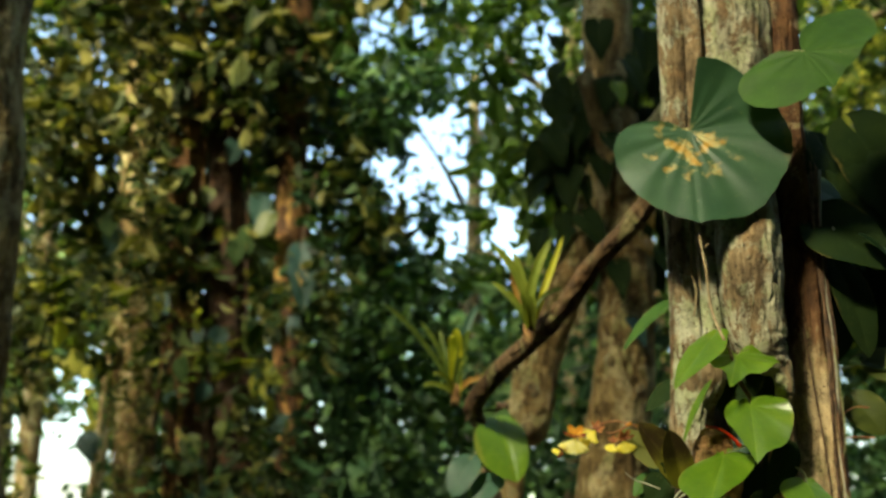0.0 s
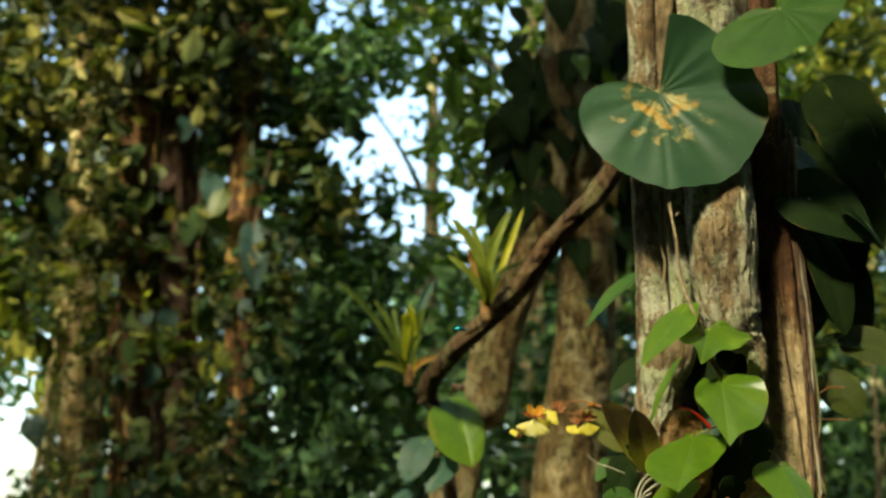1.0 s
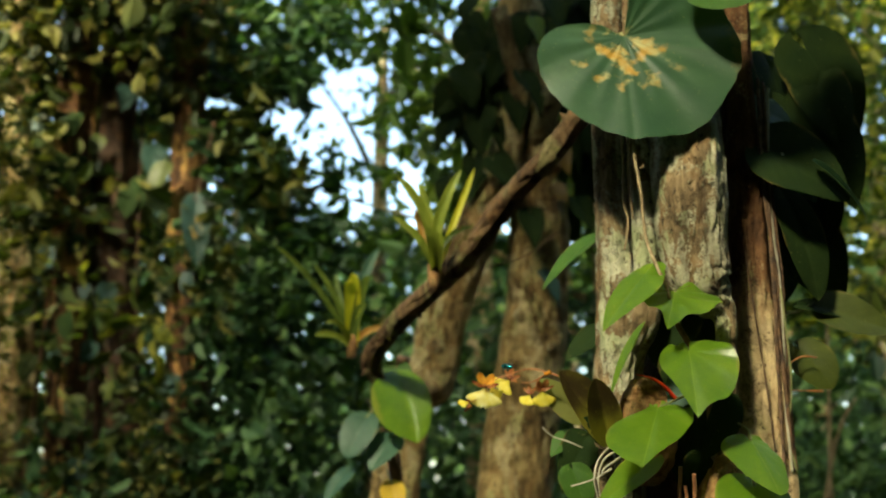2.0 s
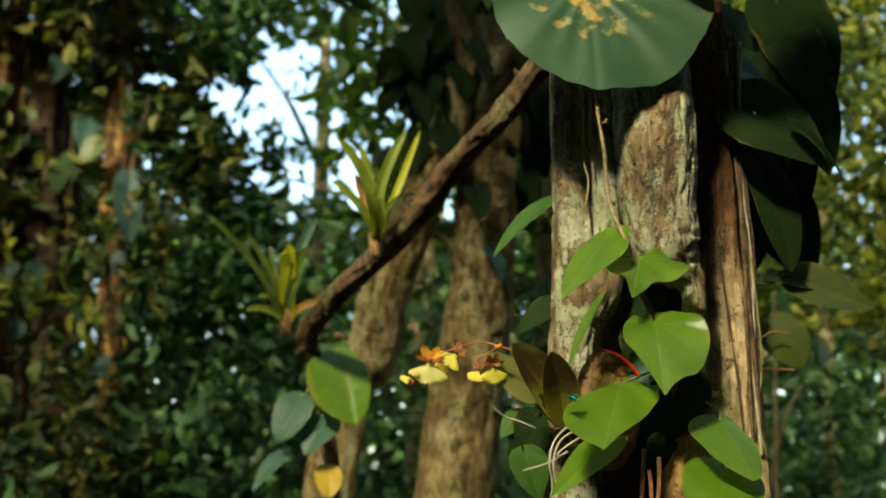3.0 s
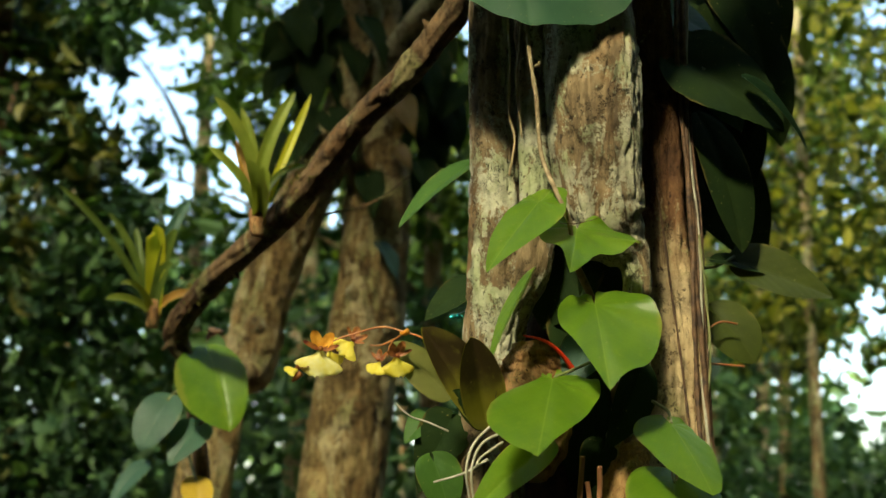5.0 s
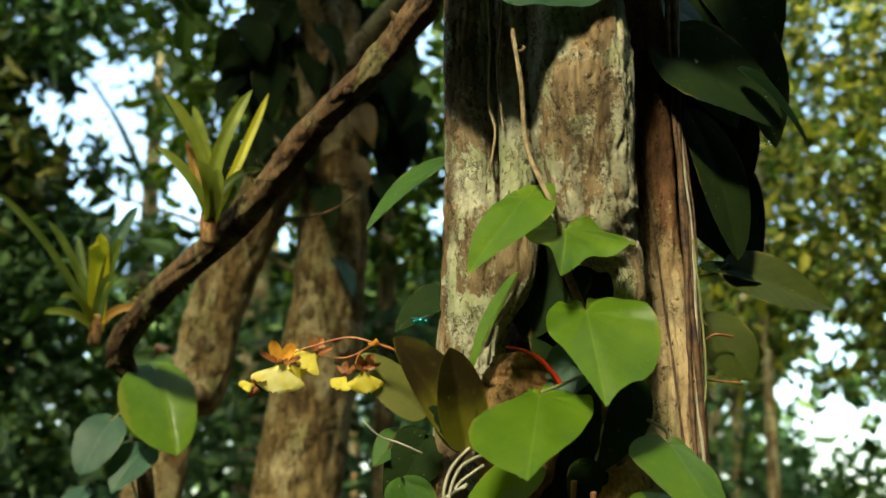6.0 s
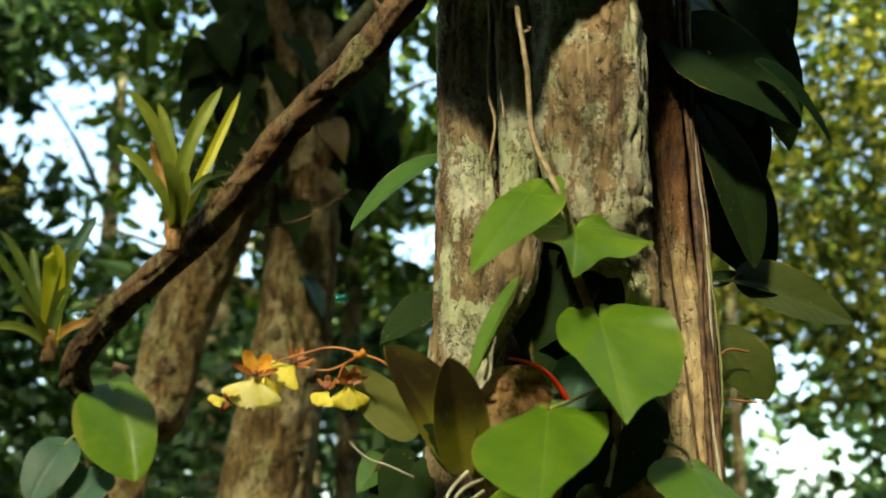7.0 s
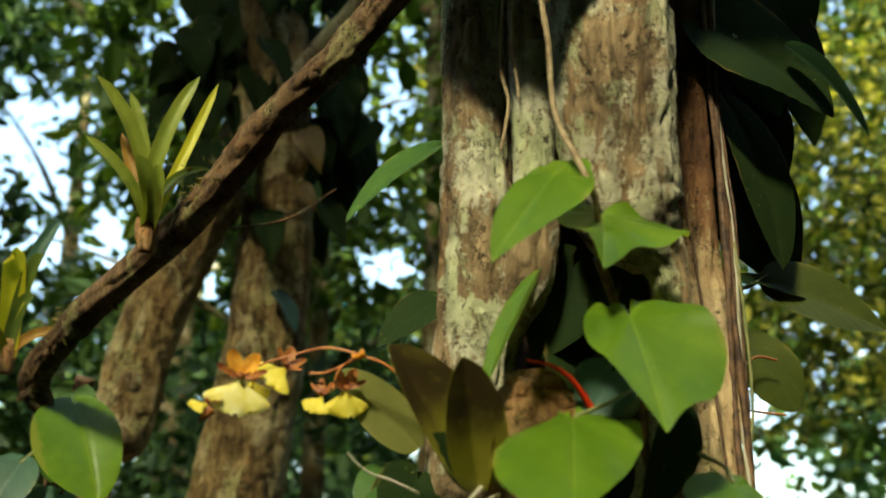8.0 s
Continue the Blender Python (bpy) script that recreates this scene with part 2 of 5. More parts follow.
# sunlight is put into this foliage's colour: near-black to bright yellow leaves
FOL_SUNLIT = foliage("sun_painted_foliage", (0.012, 0.022, 0.005), (0.06, 0.085, 0.012), (0.50, 0.47, 0.08), 0.5)
FOL_COOL = foliage("cool_foliage", (0.016, 0.045, 0.018), (0.045, 0.10, 0.035), (0.11, 0.19, 0.05))
FOL_BROWN = foliage("mixed_vine_foliage", (0.010, 0.020, 0.006), (0.036, 0.055, 0.012), (0.25, 0.225, 0.06))
ORANGE_STEM = plain("reddish_stem", (0.30, 0.10, 0.03), (0.46, 0.20, 0.06), 0.4)
STUB_RED = plain("rusty_shoot", (0.20, 0.07, 0.03), (0.36, 0.18, 0.08), 0.7)
YELLOW_LEAF = leaf_green("yellow_leaf", (0.50, 0.30, 0.02), (0.66, 0.48, 0.05), (0.6, 0.45, 0.06), (0.4, 0.3, 0.05), 0.4, 0.5)
# ochre colour that stands in for golden sunlit patches on the trunk behind
SUN_PATCH_LEAF = leaf_green("sun_patch_leaf", (0.10, 0.065, 0.010), (0.19, 0.12, 0.018), (0.2, 0.14, 0.02), (0.3, 0.2, 0.05), 0.4, 0.5)
LEAF_TEAL_DARK = leaf_green("dark_bluish_leaf", (0.014, 0.040, 0.030), (0.028, 0.066, 0.05), (0.05, 0.1, 0.08), (0.05, 0.1, 0.07), 0.12, 0.55, spec=0.25)
FOL_TEAL = foliage("bluish_foliage", (0.014, 0.036, 0.016), (0.040, 0.092, 0.036), (0.125, 0.21, 0.07), 0.35)
MOSS = foliage("moss", (0.06, 0.06, 0.012), (0.13, 0.12, 0.025), (0.24, 0.19, 0.06))
LITTER = plain("leaf_litter", (0.05, 0.035, 0.02), (0.14, 0.10, 0.06), 0.9, 8, 0.2, 0, 0.8)


# ---- builders ----
def mesh_of(name, bm, material, smooth=True):
    me = bpy.data.meshes.new(name)
    bm.to_mesh(me)
    bm.free()
    if smooth:
        me.polygons.foreach_set("use_smooth", [True] * len(me.polygons))
    me.materials.append(material)
    return me


def part(name, bm, material, parent, label="", at=None):
    ob = new(name, mesh_of(name, bm, material))
    ob.parent = parent
    if at is not None:
        ob.matrix_basis = at
    return tagged(ob, label) if label else ob


def thing(name, at, label, category, group="", kind=""):
    ob = new(name)
    ob.empty_display_size = 0.05
    ob.location = at
    bpy.context.view_layer.update()
    return tagged(ob, label, category, group, kind)


def spline(points, n):
    """n points along a smooth curve through the given ones (each may carry a radius as last number)."""
    p = np.array(points, float)
    p = np.vstack([2 * p[0] - p[1], p, 2 * p[-1] - p[-2]])
    out = []
    for u in np.linspace(0, len(p) - 3 - 1e-9, n):
        i, f = int(u), u - int(u)
        a, b, c, d = p[i : i + 4]
        out.append(0.5 * (2 * b + (c - a) * f + (2 * a - 5 * b + 4 * c - d) * f * f + (3 * b - a - 3 * c + d) * f**3))
    return np.array(out)


def tube(rows, n, segs=10, rough=0.0, freq=40.0, stretch=0.3, seed=0.0, origin=(0, 0, 0), flute=0.0, flutes=5, steps=None, bm=None, plates=0.0, plate=0.012):
    """A tube along rows of (x, y, z, radius), with bark-like relief of the given depth."""
    bm = bm or bmesh.new()
    c = spline(rows, n) if steps is None else steps
    o = np.array(origin)
    rings, side = [], Vector((1, 0.1, 0))
    for i, (x, y, z, r) in enumerate(c):
        a, b = c[max(i - 1, 0)], c[min(i + 1, len(c) - 1)]
        d = Vector((b - a)[:3])
        d = d.normalized() if d.length > 1e-9 else Vector((0, 0, 1))
        side = (side - d * side.dot(d)).normalized()
        up = d.cross(side)
        ring = []
        for k in range(segs):
            th = 2 * math.pi * k / segs
            v = side * math.cos(th) + up * math.sin(th)
            rr = r * (1 + flute * math.sin(flutes * th + seed + 3.0 * z))
            if rough:
                q = Vector((v.x * r, v.y * r, 0)) * freq
                q.z = (z + d.x * 0.5 * x) * freq * stretch + seed * 7
                h = noise.fractal(q, 0.9, 2.1, 4)
                ridge = abs(noise.noise(Vector((q.x * 2.3 + seed, q.y * 2.3, q.z * 0.35))))
                rr += rough * (h * 0.8 - (0.9 - min(ridge * 5, 0.9)) * 1.0)
            if plates:
                w = Vector((v.x * r, v.y * r, z * 0.36)) / plate
                w += 0.55 * noise.noise_vector(w * 1.6 + Vector((seed, 0, 0)))
                near, centres = noise.voronoi(w + Vector((seed * 3, 0, 0)))
                crack = max(0.0, 1 - (near[1] - near[0]) / 0.22)
                rr += plates * (0.75 * noise.noise(centres[0] * 3.7) - 0.9 * crack * crack + 0.35 * noise.noise(w * 4.0))
            ring.append(bm.verts.new(Vector((x, y, z)) + v * rr - Vector(o)))
        rings.append(ring)
    for a, b in zip(rings, rings[1:]):
        for k in range(segs):
            bm.faces.new((a[k], a[(k + 1) % segs], b[(k + 1) % segs], b[k]))
    bm.faces.new(rings[0][::-1])
    bm.faces.new(rings[-1])
    return bm


def wire(points, radius, tip=None, segs=6, n=None, origin=(0, 0, 0), rough=0.0):
    k = len(points)
    tip = radius if tip is None else tip
    rows = [(*p, radius + (tip - radius) * i / (k - 1)) for i, p in enumerate(points)]
    return tube(rows, n or 8 * k, segs, rough, 150, 0.4, 1.0, origin)


def heart(length, width, lobe=0.22, fold=0.18, droop=0.25, wave=0.03, sway=0.0, seed=0, power=0.85, ns=26, nv=7, sinus=0.2, bulge=(0.45, 0.45), sides=(1.0, 1.0), drip=0.0):
    """A heart-shaped blade: stalk at the origin, tip along +y, upper face +z."""
    rng = random.Random(seed)
    ph = [rng.uniform(0, 6.28) for _ in range(4)]
    bm = bmesh.new()
    uv = bm.loops.layers.uv.new("UVMap")
    tex = {}

    def vert(s, v, sign):
        y = -lobe + s * (1 + lobe)
        k = bulge[1] if sign > 0 else bulge[0]
        norm = (k / (k + power)) ** k * (power / (k + power)) ** power
        f = (s**k) * ((1 - s) ** power) / norm * (sides[1] if sign > 0 else sides[0])
        g = sinus * (max(0.0, -y) / max(lobe, 1e-6)) ** 0.8 if y < 0 else 0.0
        half = 0.5 * width * f
        x = half * (min(g, 0.92) + (1 - min(g, 0.92)) * v)
        yy = (y + drip * max(0.0, (s - 0.9) / 0.1) ** 2 * (1 - v)) * length
        z = fold * x - droop * length * max(y, 0) ** 2 - 0.35 * droop * x * x / max(width, 1e-6) * 2
        z += wave * width * v * v * math.sin(9 * s + ph[0] + (1.7 if sign > 0 else 0)) * 0.5
        z += 0.012 * width * math.sin(16 * math.pi * (s - 0.42 * v * f * width / length)) * v * (1 - v * 0.6)
        z -= 0.008 * width * math.exp(-((x / (0.03 * width)) ** 2))
        x0 = sign * x + sway * length * y * y
        vv = bm.verts.new((x0, yy, z))
        tex[vv] = (0.5 + sign * 0.5 * x / (0.5 * width), s)
        return vv

    ss = [(i / ns) ** 1.0 for i in range(ns + 1)]
    ss = [max(0.004, min(0.999, a)) for a in ss]
    s0 = lobe / (1 + lobe)
    mids = {}
    for sign in (-1, 1):
        rows = []
        for s in ss:
            row = []
            for j in range(nv + 1):
                if j == 0 and s > s0:
                    if s not in mids:
                        mids[s] = vert(s, 0, 1)
                    row.append(mids[s])
                else:
                    row.append(vert(s, j / nv, sign))
            rows.append(row)
        for a, b in zip(rows, rows[1:]):
            for j in range(nv):
                q = (a[j], a[j + 1], b[j + 1], b[j])
                fc = bm.faces.new(q if sign > 0 else q[::-1])
                for lp in fc.loops:
                    lp[uv].uv = tex[lp.vert]
    return bm


def blade(length, left, right, fold=0.1, droop=0.1, wave=0.03, ridge=0.0022, ribs=13, cup=0.0, lift=(0.0, 0.0), seed=0, na=34, nr=9, end=172, midrib=0.012):
    """A leaf drawn round its stalk: left and right give the reach at 12, 30, 60, 90, 120, 150 and 172 degrees from the tip, in leaf lengths."""
    rng = random.Random(seed)
    ph = rng.uniform(0, 6.28)
    bm = bmesh.new()
    uv = bm.loops.layers.uv.new("UVMap")
    at = (0, 12, 30, 60, 90, 120, 150, end)
    ends = []
    for sign, reach in ((-1, left), (1, right)):
        q = spline(list(zip(at, (1.0, *reach))), na + 1)
        ends.append([(sign * math.radians(a), max(r, 0.03) * length * (1 + 0.005 * math.sin(a * 0.53 + ph) + 0.010 * math.sin(a * 0.17 + 2 * ph))) for a, r in q])
    rim = ends[0][::-1] + ends[1][1:]
    half = max(abs(math.sin(a) * r) for a, r in rim)
    low = min(math.cos(a) * r for a, r in rim)
    tex = {}

    def vert(a, r, k):
        x, y = math.sin(a) * r * k, math.cos(a) * r * k
        z = fold * abs(x) - droop * max(y, 0) ** 2 / length - cup * x * x / half
        z += (lift[0] if x < 0 else lift[1]) * max(0.0, abs(a) - 1.7) * r * k
        z += wave * half * k**3 * math.sin(4.0 * a + ph) + 0.5 * wave * half * k**2 * math.sin(9.0 * a + 2 * ph)
        z += ridge * length * math.cos(ribs * a) * math.sin(math.pi * min(k, 0.96)) * min(1, abs(a) * 3) - midrib * length * min(1, 4 * k) * math.exp(-((x / (0.035 * length)) ** 2))
        v = bm.verts.new((x, y, z))
        tex[v] = (0.5 + 0.5 * x / half, (y - low) / (length - low))
        return v

    hub = vert(0, 0, 0)
    rays = [[vert(a, r, (j + 1) / nr) for j in range(nr)] for a, r in rim]
    for p, q in zip(rays, rays[1:]):
        quads = [(hub, q[0], p[0])] + [(p[j], q[j], q[j + 1], p[j + 1]) for j in range(nr - 1)]
        for f in quads:
            fc = bm.faces.new(f)
            for lp in fc.loops:
                lp[uv].uv = tex[lp.vert]
    return bm


def basis(base, tip, face):
    """A pose with +y from base to tip and +z as near to face as can be."""
    y = (Vector(tip) - Vector(base)).normalized()
    z = Vector(face)
    z = (z - y * z.dot(y)).normalized()
    x = y.cross(z)
    m = Matrix((x, y, z)).transposed().to_4x4()
    m.translation = Vector(base)
    return m


def heart_leaf(parent, base, tip, face, width, material, label="", stretch=1.0, name="leaf", **shape):
    sag = math.atan(shape.get("droop", 0.25))
    length = (Vector(tip) - Vector(base)).length * stretch * math.cos(sag)
    m = Matrix.Translation(-parent.matrix_world.translation) @ basis(base, tip, face) @ Matrix.Rotation(sag, 4, "X")
    return part(name, heart(length, width, **shape), material, parent, label, m)


def blade_leaf(parent, base, tip, face, material, left, right, label="", droop=0.1, **shape):
    sag = math.atan(droop)
    length = (Vector(tip) - Vector(base)).length * math.cos(sag)
    m = Matrix.Translation(-parent.matrix_world.translation) @ basis(base, tip, face) @ Matrix.Rotation(sag, 4, "X")
    return part("leaf", blade(length, left, right, droop=droop, **shape), material, parent, label, m)


def two_sided(parent, base, tip, face, width, upper, under, label="", **shape):
    """A thick leaf whose two faces differ in colour: the underside is a sheet of its own."""
    top = heart_leaf(parent, base, tip, face, width, upper, label, **shape)
    low = part("underside", heart((Vector(tip) - Vector(base)).length * math.cos(math.atan(shape.get("droop", 0.25))), width, **shape), under, top)
    low.location = (0, 0, -0.0007)
    return top


def stalk(parent, points, radius, material=None, name="petiole", label="", tip=None, **more):
    o = parent.matrix_world.translation
    return part(name, wire(points, radius, tip, origin=tuple(o), **more), material or STEM, parent, label)


def strap(parent, base, tip, rise, width, material, label="", face=(0, -1, 0.3), fold=0.5, name="leaf"):
    """A long channelled leaf that arches from base to tip."""
    b, t = Vector(base), Vector(tip)
    mid = (b + t) / 2 + Vector(rise)
    bm = bmesh.new()
    uv = bm.loops.layers.uv.new("UVMap")
    o = parent.matrix_world.translation
    rows, n = [], 14
    for i in range(n + 1):
        u = i / n
        p = b * (1 - u) ** 2 + mid * 2 * u * (1 - u) + t * u * u
        d = ((mid - b) * (1 - u) + (t - mid) * u).normalized()
        f = Vector(face)
        f = (f - d * f.dot(d)).normalized()
        x = d.cross(f)
        w = 0.5 * width * min(1.0, 0.75 + u) * (1 - u**9) ** 0.7 + 0.0004
        rows.append([(bm.verts.new(p + x * w * k + f * fold * w * abs(k) - o), (0.5 + 0.5 * k, u)) for k in (-1, -0.5, 0, 0.5, 1)])
    for a, c in zip(rows, rows[1:]):
        for j in range(4):
            four = (a[j], a[j + 1], c[j + 1], c[j])
            fc = bm.faces.new([v for v, _ in four])
            for lp, (_, q) in zip(fc.loops, four):
                lp[uv].uv = q
    return part(name, bm, material, parent, label)


def leaf_cloud(name, centres, size, material, parent, rng, droop=0.5, slim=0.5, origin=(0, 0, 0), label=""):
    """One mesh of many small folded leaves at the given places."""
    c = np.asarray(centres, float)
    n = len(c)
    t = np.array([[0, 0, 0], [-0.5, 0.3, 0.12], [-0.42, 0.65, 0.1], [0, 1, -0.1], [0.42, 0.65, 0.1], [0.5, 0.3, 0.12]])
    az = rng.uniform(0, 2 * np.pi, n)
    el = rng.normal(-droop, 0.55, n)
    ro = rng.normal(0, 0.7, n)
    ahead = np.stack([np.cos(az) * np.cos(el), np.sin(az) * np.cos(el), np.sin(el)], 1)
    flat = np.stack([-np.sin(az), np.cos(az), 0 * az], 1)
    up = np.cross(flat, ahead)
    up *= np.sign(up[:, 2:3] + 1e-9)
    r = np.cos(ro)[:, None] * flat + np.sin(ro)[:, None] * up
    u = np.cross(r, ahead)
    s = size * (rng.lognormal(-0.1, 0.35, n).clip(0.4, 2.2))[:, None]
    v = (c - np.array(origin))[:, None, :] + s[:, None] * (
        t[None, :, 0:1] * slim * r[:, None] + t[None, :, 1:2] * ahead[:, None] + t[None, :, 2:3] * u[:, None]
    )
    base = np.arange(n)[:, None] * 6
    faces = np.concatenate([base + np.array([[0, 1, 2, 3]]), base + np.array([[0, 3, 4, 5]])], 1).reshape(-1, 4)
    me = bpy.data.meshes.new(name)
    me.from_pydata(v.reshape(-1, 3), [], faces)
    me.materials.append(material)
    ob = new(name, me)
    ob.parent = parent
    return tagged(ob, label, kind="stuff")


# ---- ground ----
bm = bmesh.new()
bmesh.ops.create_grid(bm, x_segments=60, y_segments=60, size=60)
for v in bm.verts:
    v.co.z = 0.15 * noise.noise(v.co * 0.35) + 0.05 * noise.noise(v.co * 1.7)
    far = max(abs(v.co.x), abs(v.co.y))
    if far > 59:
        v.co.x *= 12
        v.co.y *= 12
tagged(new("ground", mesh_of("ground", bm, LITTER)), "brown leaf-littered forest floor", "ground", kind="structure")


# ---- the tree in the middle: stems grown together ----
def stem_rows(rows, dense=(1.45, 2.32), step=0.004):
    """Rings close together where the stem is looked at, wide apart elsewhere."""
    c = spline(rows, 900)
    keep, last = [c[0]], c[0]
    for p in c[1:]:
        gap = step if dense[0] < p[2] < dense[1] else 0.05
        if np.linalg.norm(p[:3] - last[:3]) >= gap:
            keep.append(p)
            last = p
    return np.array(keep)


TREE = (0.36, 1.5, 0.0)
tree = thing("strangler_tree", TREE, "pale flaking fluted tree trunk with climbing plants on it", "tree")


def stem(rows, segs, rough, seed, material, label="", name="stem", flute=0.0, flutes=5, freq=60, plates=0.0, plate=0.012, step=0.004):
    bm = tube(None, 0, segs, rough, freq, 0.22, seed, TREE, flute, flutes, stem_rows(rows, step=step), plates=plates, plate=plate)
    return part(name, bm, material, tree, label)


stem([(0.25, 1.43, 0, 0.06), (0.262, 1.45, 1.2, 0.035), (0.270, 1.502, 1.657, 0.026), (0.275, 1.502, 1.755, 0.025), (0.275, 1.499, 1.867, 0.0238),
      (0.271, 1.498, 1.978, 0.0225), (0.264, 1.480, 2.308, 0.0205), (0.262, 1.54, 2.82, 0.02), (0.25, 1.58, 5.62, 0.03)],
     100, 0.0014, 1.3, BARK, "slim grey lichen-covered stem", flute=0.05, flutes=3, plates=0.0028, plate=0.015, step=0.0028)
stem([(0.3, 1.53, 0.9, 0.02), (0.288, 1.53, 1.613, 0.018), (0.287, 1.51, 1.729, 0.016), (0.299, 1.468, 1.782, 0.016), (0.299, 1.461, 1.864, 0.0148),
      (0.295, 1.458, 1.991, 0.0145), (0.288, 1.460, 2.257, 0.0105), (0.29, 1.53, 2.82, 0.01)],
     64, 0.0018, 4.1, BARK, flute=0.08, flutes=3, plates=0.0018, plate=0.010, step=0.003)
stem([(0.39, 1.43, 0, 0.07), (0.38, 1.45, 1.2, 0.035), (0.372, 1.452, 1.58, 0.019), (0.376, 1.446, 1.65, 0.016), (0.3785, 1.438, 1.70, 0.0135),
      (0.379, 1.432, 1.75, 0.0125), (0.3775, 1.431, 1.779, 0.0135), (0.366, 1.432, 1.796, 0.024), (0.3535, 1.432, 1.814, 0.0345), (0.346, 1.431, 1.855, 0.0378), (0.3437, 1.431, 1.90, 0.0397), (0.343, 1.433, 1.95, 0.0407), (0.3425, 1.449, 2.0, 0.0425),
      (0.342, 1.474, 2.06, 0.047), (0.342, 1.498, 2.14, 0.055), (0.344, 1.52, 2.26, 0.064), (0.355, 1.62, 2.82, 0.07), (0.370, 1.58, 5.62, 0.07)],
     160, 0.0018, 2.2, BARK_PALE, "pale stem with flaking lichen-spotted bark", flute=0.04, flutes=5, plates=0.0034, plate=0.016, step=0.0026)
stem([(0.440, 1.46, 0, 0.08), (0.436, 1.48, 1.2, 0.052), (0.4305, 1.512, 1.593, 0.0405), (0.4305, 1.512, 1.65, 0.035), (0.433, 1.510, 1.69, 0.029), (0.4335, 1.508, 1.736, 0.0265), (0.431, 1.508, 1.782, 0.0250),
      (0.429, 1.508, 1.83, 0.0243), (0.4265, 1.507, 1.876, 0.0238), (0.424, 1.506, 1.975, 0.0215), (0.420, 1.504, 2.216, 0.020), (0.430, 1.56, 2.82, 0.03), (0.450, 1.6, 5.62, 0.04)],
     110, 0.0030, 6.4, BARK_WARM, "reddish-brown stem, tan lower down with sunlight painted in", flute=0.08, flutes=4, plates=0.0020, plate=0.009, step=0.003)
# added backing column: closes the gaps, its near-black colour paints the hollow's shade
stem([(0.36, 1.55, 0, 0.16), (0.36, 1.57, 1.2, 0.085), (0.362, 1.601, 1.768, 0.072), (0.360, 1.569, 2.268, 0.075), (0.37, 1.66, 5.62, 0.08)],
     32, 0.004, 8.8, CORE, "near-black column added behind the gaps between the stems", "hollow_backing", 0.1, 6)
# broken stump of wood beside the orchid
part("stub", tube([(*(0.297, 1.470, 1.61), 0.020), (*(0.295, 1.452, 1.639), 0.030), (*(0.294, 1.445, 1.669), 0.031), (*(0.292, 1.443, 1.694), 0.025), (*(0.290, 1.443, 1.712), 0.012)], 80, 44, 0.0035, 110, 0.5, 3.3, TREE), STUB, tree, "broken orange-brown rotten stub")
part("stub", tube([(*(0.365, 1.423, 1.546), 0.026), (*(0.362, 1.419, 1.59), 0.022), (*(0.37, 1.426, 1.618), 0.014), (*(0.375, 1.434, 1.635), 0.007)], 40, 28, 0.004, 90, 0.4, 5.3, TREE), STUB, tree, "broken orange-brown rotten stub")
# limbs and crown high above
for k, (ax, az) in enumerate(((0.9, 0.2), (-0.8, 0.5), (0.2, 1.0), (-0.3, -0.9), (0.7, -0.6))):
    part("limb", tube([(0.37, 1.62, 4.6 + 0.2 * k, 0.05), (0.37 + 0.8 * ax, 1.62 + 0.8 * az, 5.4 + 0.2 * k, 0.035), (0.37 + 1.8 * ax, 1.62 + 1.8 * az, 6.0 + 0.2 * k, 0.015)], 14, 8, 0.003, 30, 0.3, k, TREE), BARK_FAR, tree)
rng = np.random.default_rng(4)
dirs = rng.normal(0, 1, (5000, 3))
dirs /= np.linalg.norm(dirs, axis=1)[:, None]
crown = np.array([0.4, 1.9, 6.2]) + dirs * np.array([2.4, 2.4, 1.0]) * rng.uniform(0.3, 1, (5000, 1)) ** 0.5
leaf_cloud("crown", crown, 0.13, FOL_NEAR, tree, rng, origin=TREE)

# ---- the leaning branch ----
BR = (0.134, 1.92, 1.75)
branch = thing("fallen_branch", BR, "bare brown branch leaning beside the trunk", "branch")
ROWS = [(*(0.296, 1.652, 2.149), 0.0155), (*(0.273, 1.677, 2.102), 0.016), (*(0.231, 1.743, 2.049), 0.0163), (*(0.181, 1.817, 2.008), 0.0168), (*(0.136, 1.894, 1.951), 0.0172),
        (*(0.087, 1.998, 1.913), 0.0178), (*(0.022, 2.134, 1.869), 0.0165), (*(-0.02, 2.239, 1.821), 0.0185), (*(0, 2.263, 1.781), 0.012)]
part("limb", tube(ROWS, 300, 40, 0.0030, 60, 0.9, 2.5, BR, 0.03, 3, plates=0.0016, plate=0.010), BARK_BRANCH, branch)

c = spline(ROWS, 60)
kr = random.Random(3)
for k in range(9):
    x, y, z, r = c[5 + 6 * k]
    a = kr.uniform(0, 6.28)
    d = Vector((math.cos(a), -0.4, math.sin(a))).normalized()
    p = Vector((x, y, z)) + d * r * 0.7
    part("knot", tube([(*p, 0.006), (*(p + d * 0.006), 0.0045), (*(p + d * kr.uniform(0.009, 0.016)), 0.0015)], 8, 10, 0.001, 200, 0.5, k, BR), BARK_BRANCH, branch)
for k in (30, 46):
    x, y, z, r = c[k]
    q = np.random.default_rng(k).normal(0, 1, (90, 3)) * np.array([0.016, 0.010, 0.010]) + np.array([x, y - r * 0.5, z + r * 0.8])
    leaf_cloud("moss", q, 0.007, MOSS, branch, np.random.default_rng(k + 1), 0.2, 0.35, BR)
for pts in ([(0.157, 1.907, 1.922), (0.214, 1.925, 1.944), (0.265, 1.94, 1.986)],):
    part("twig", wire(pts, 0.0018, 0.0008, 6, 20, BR, 0.0004), BARK_BRANCH, branch)

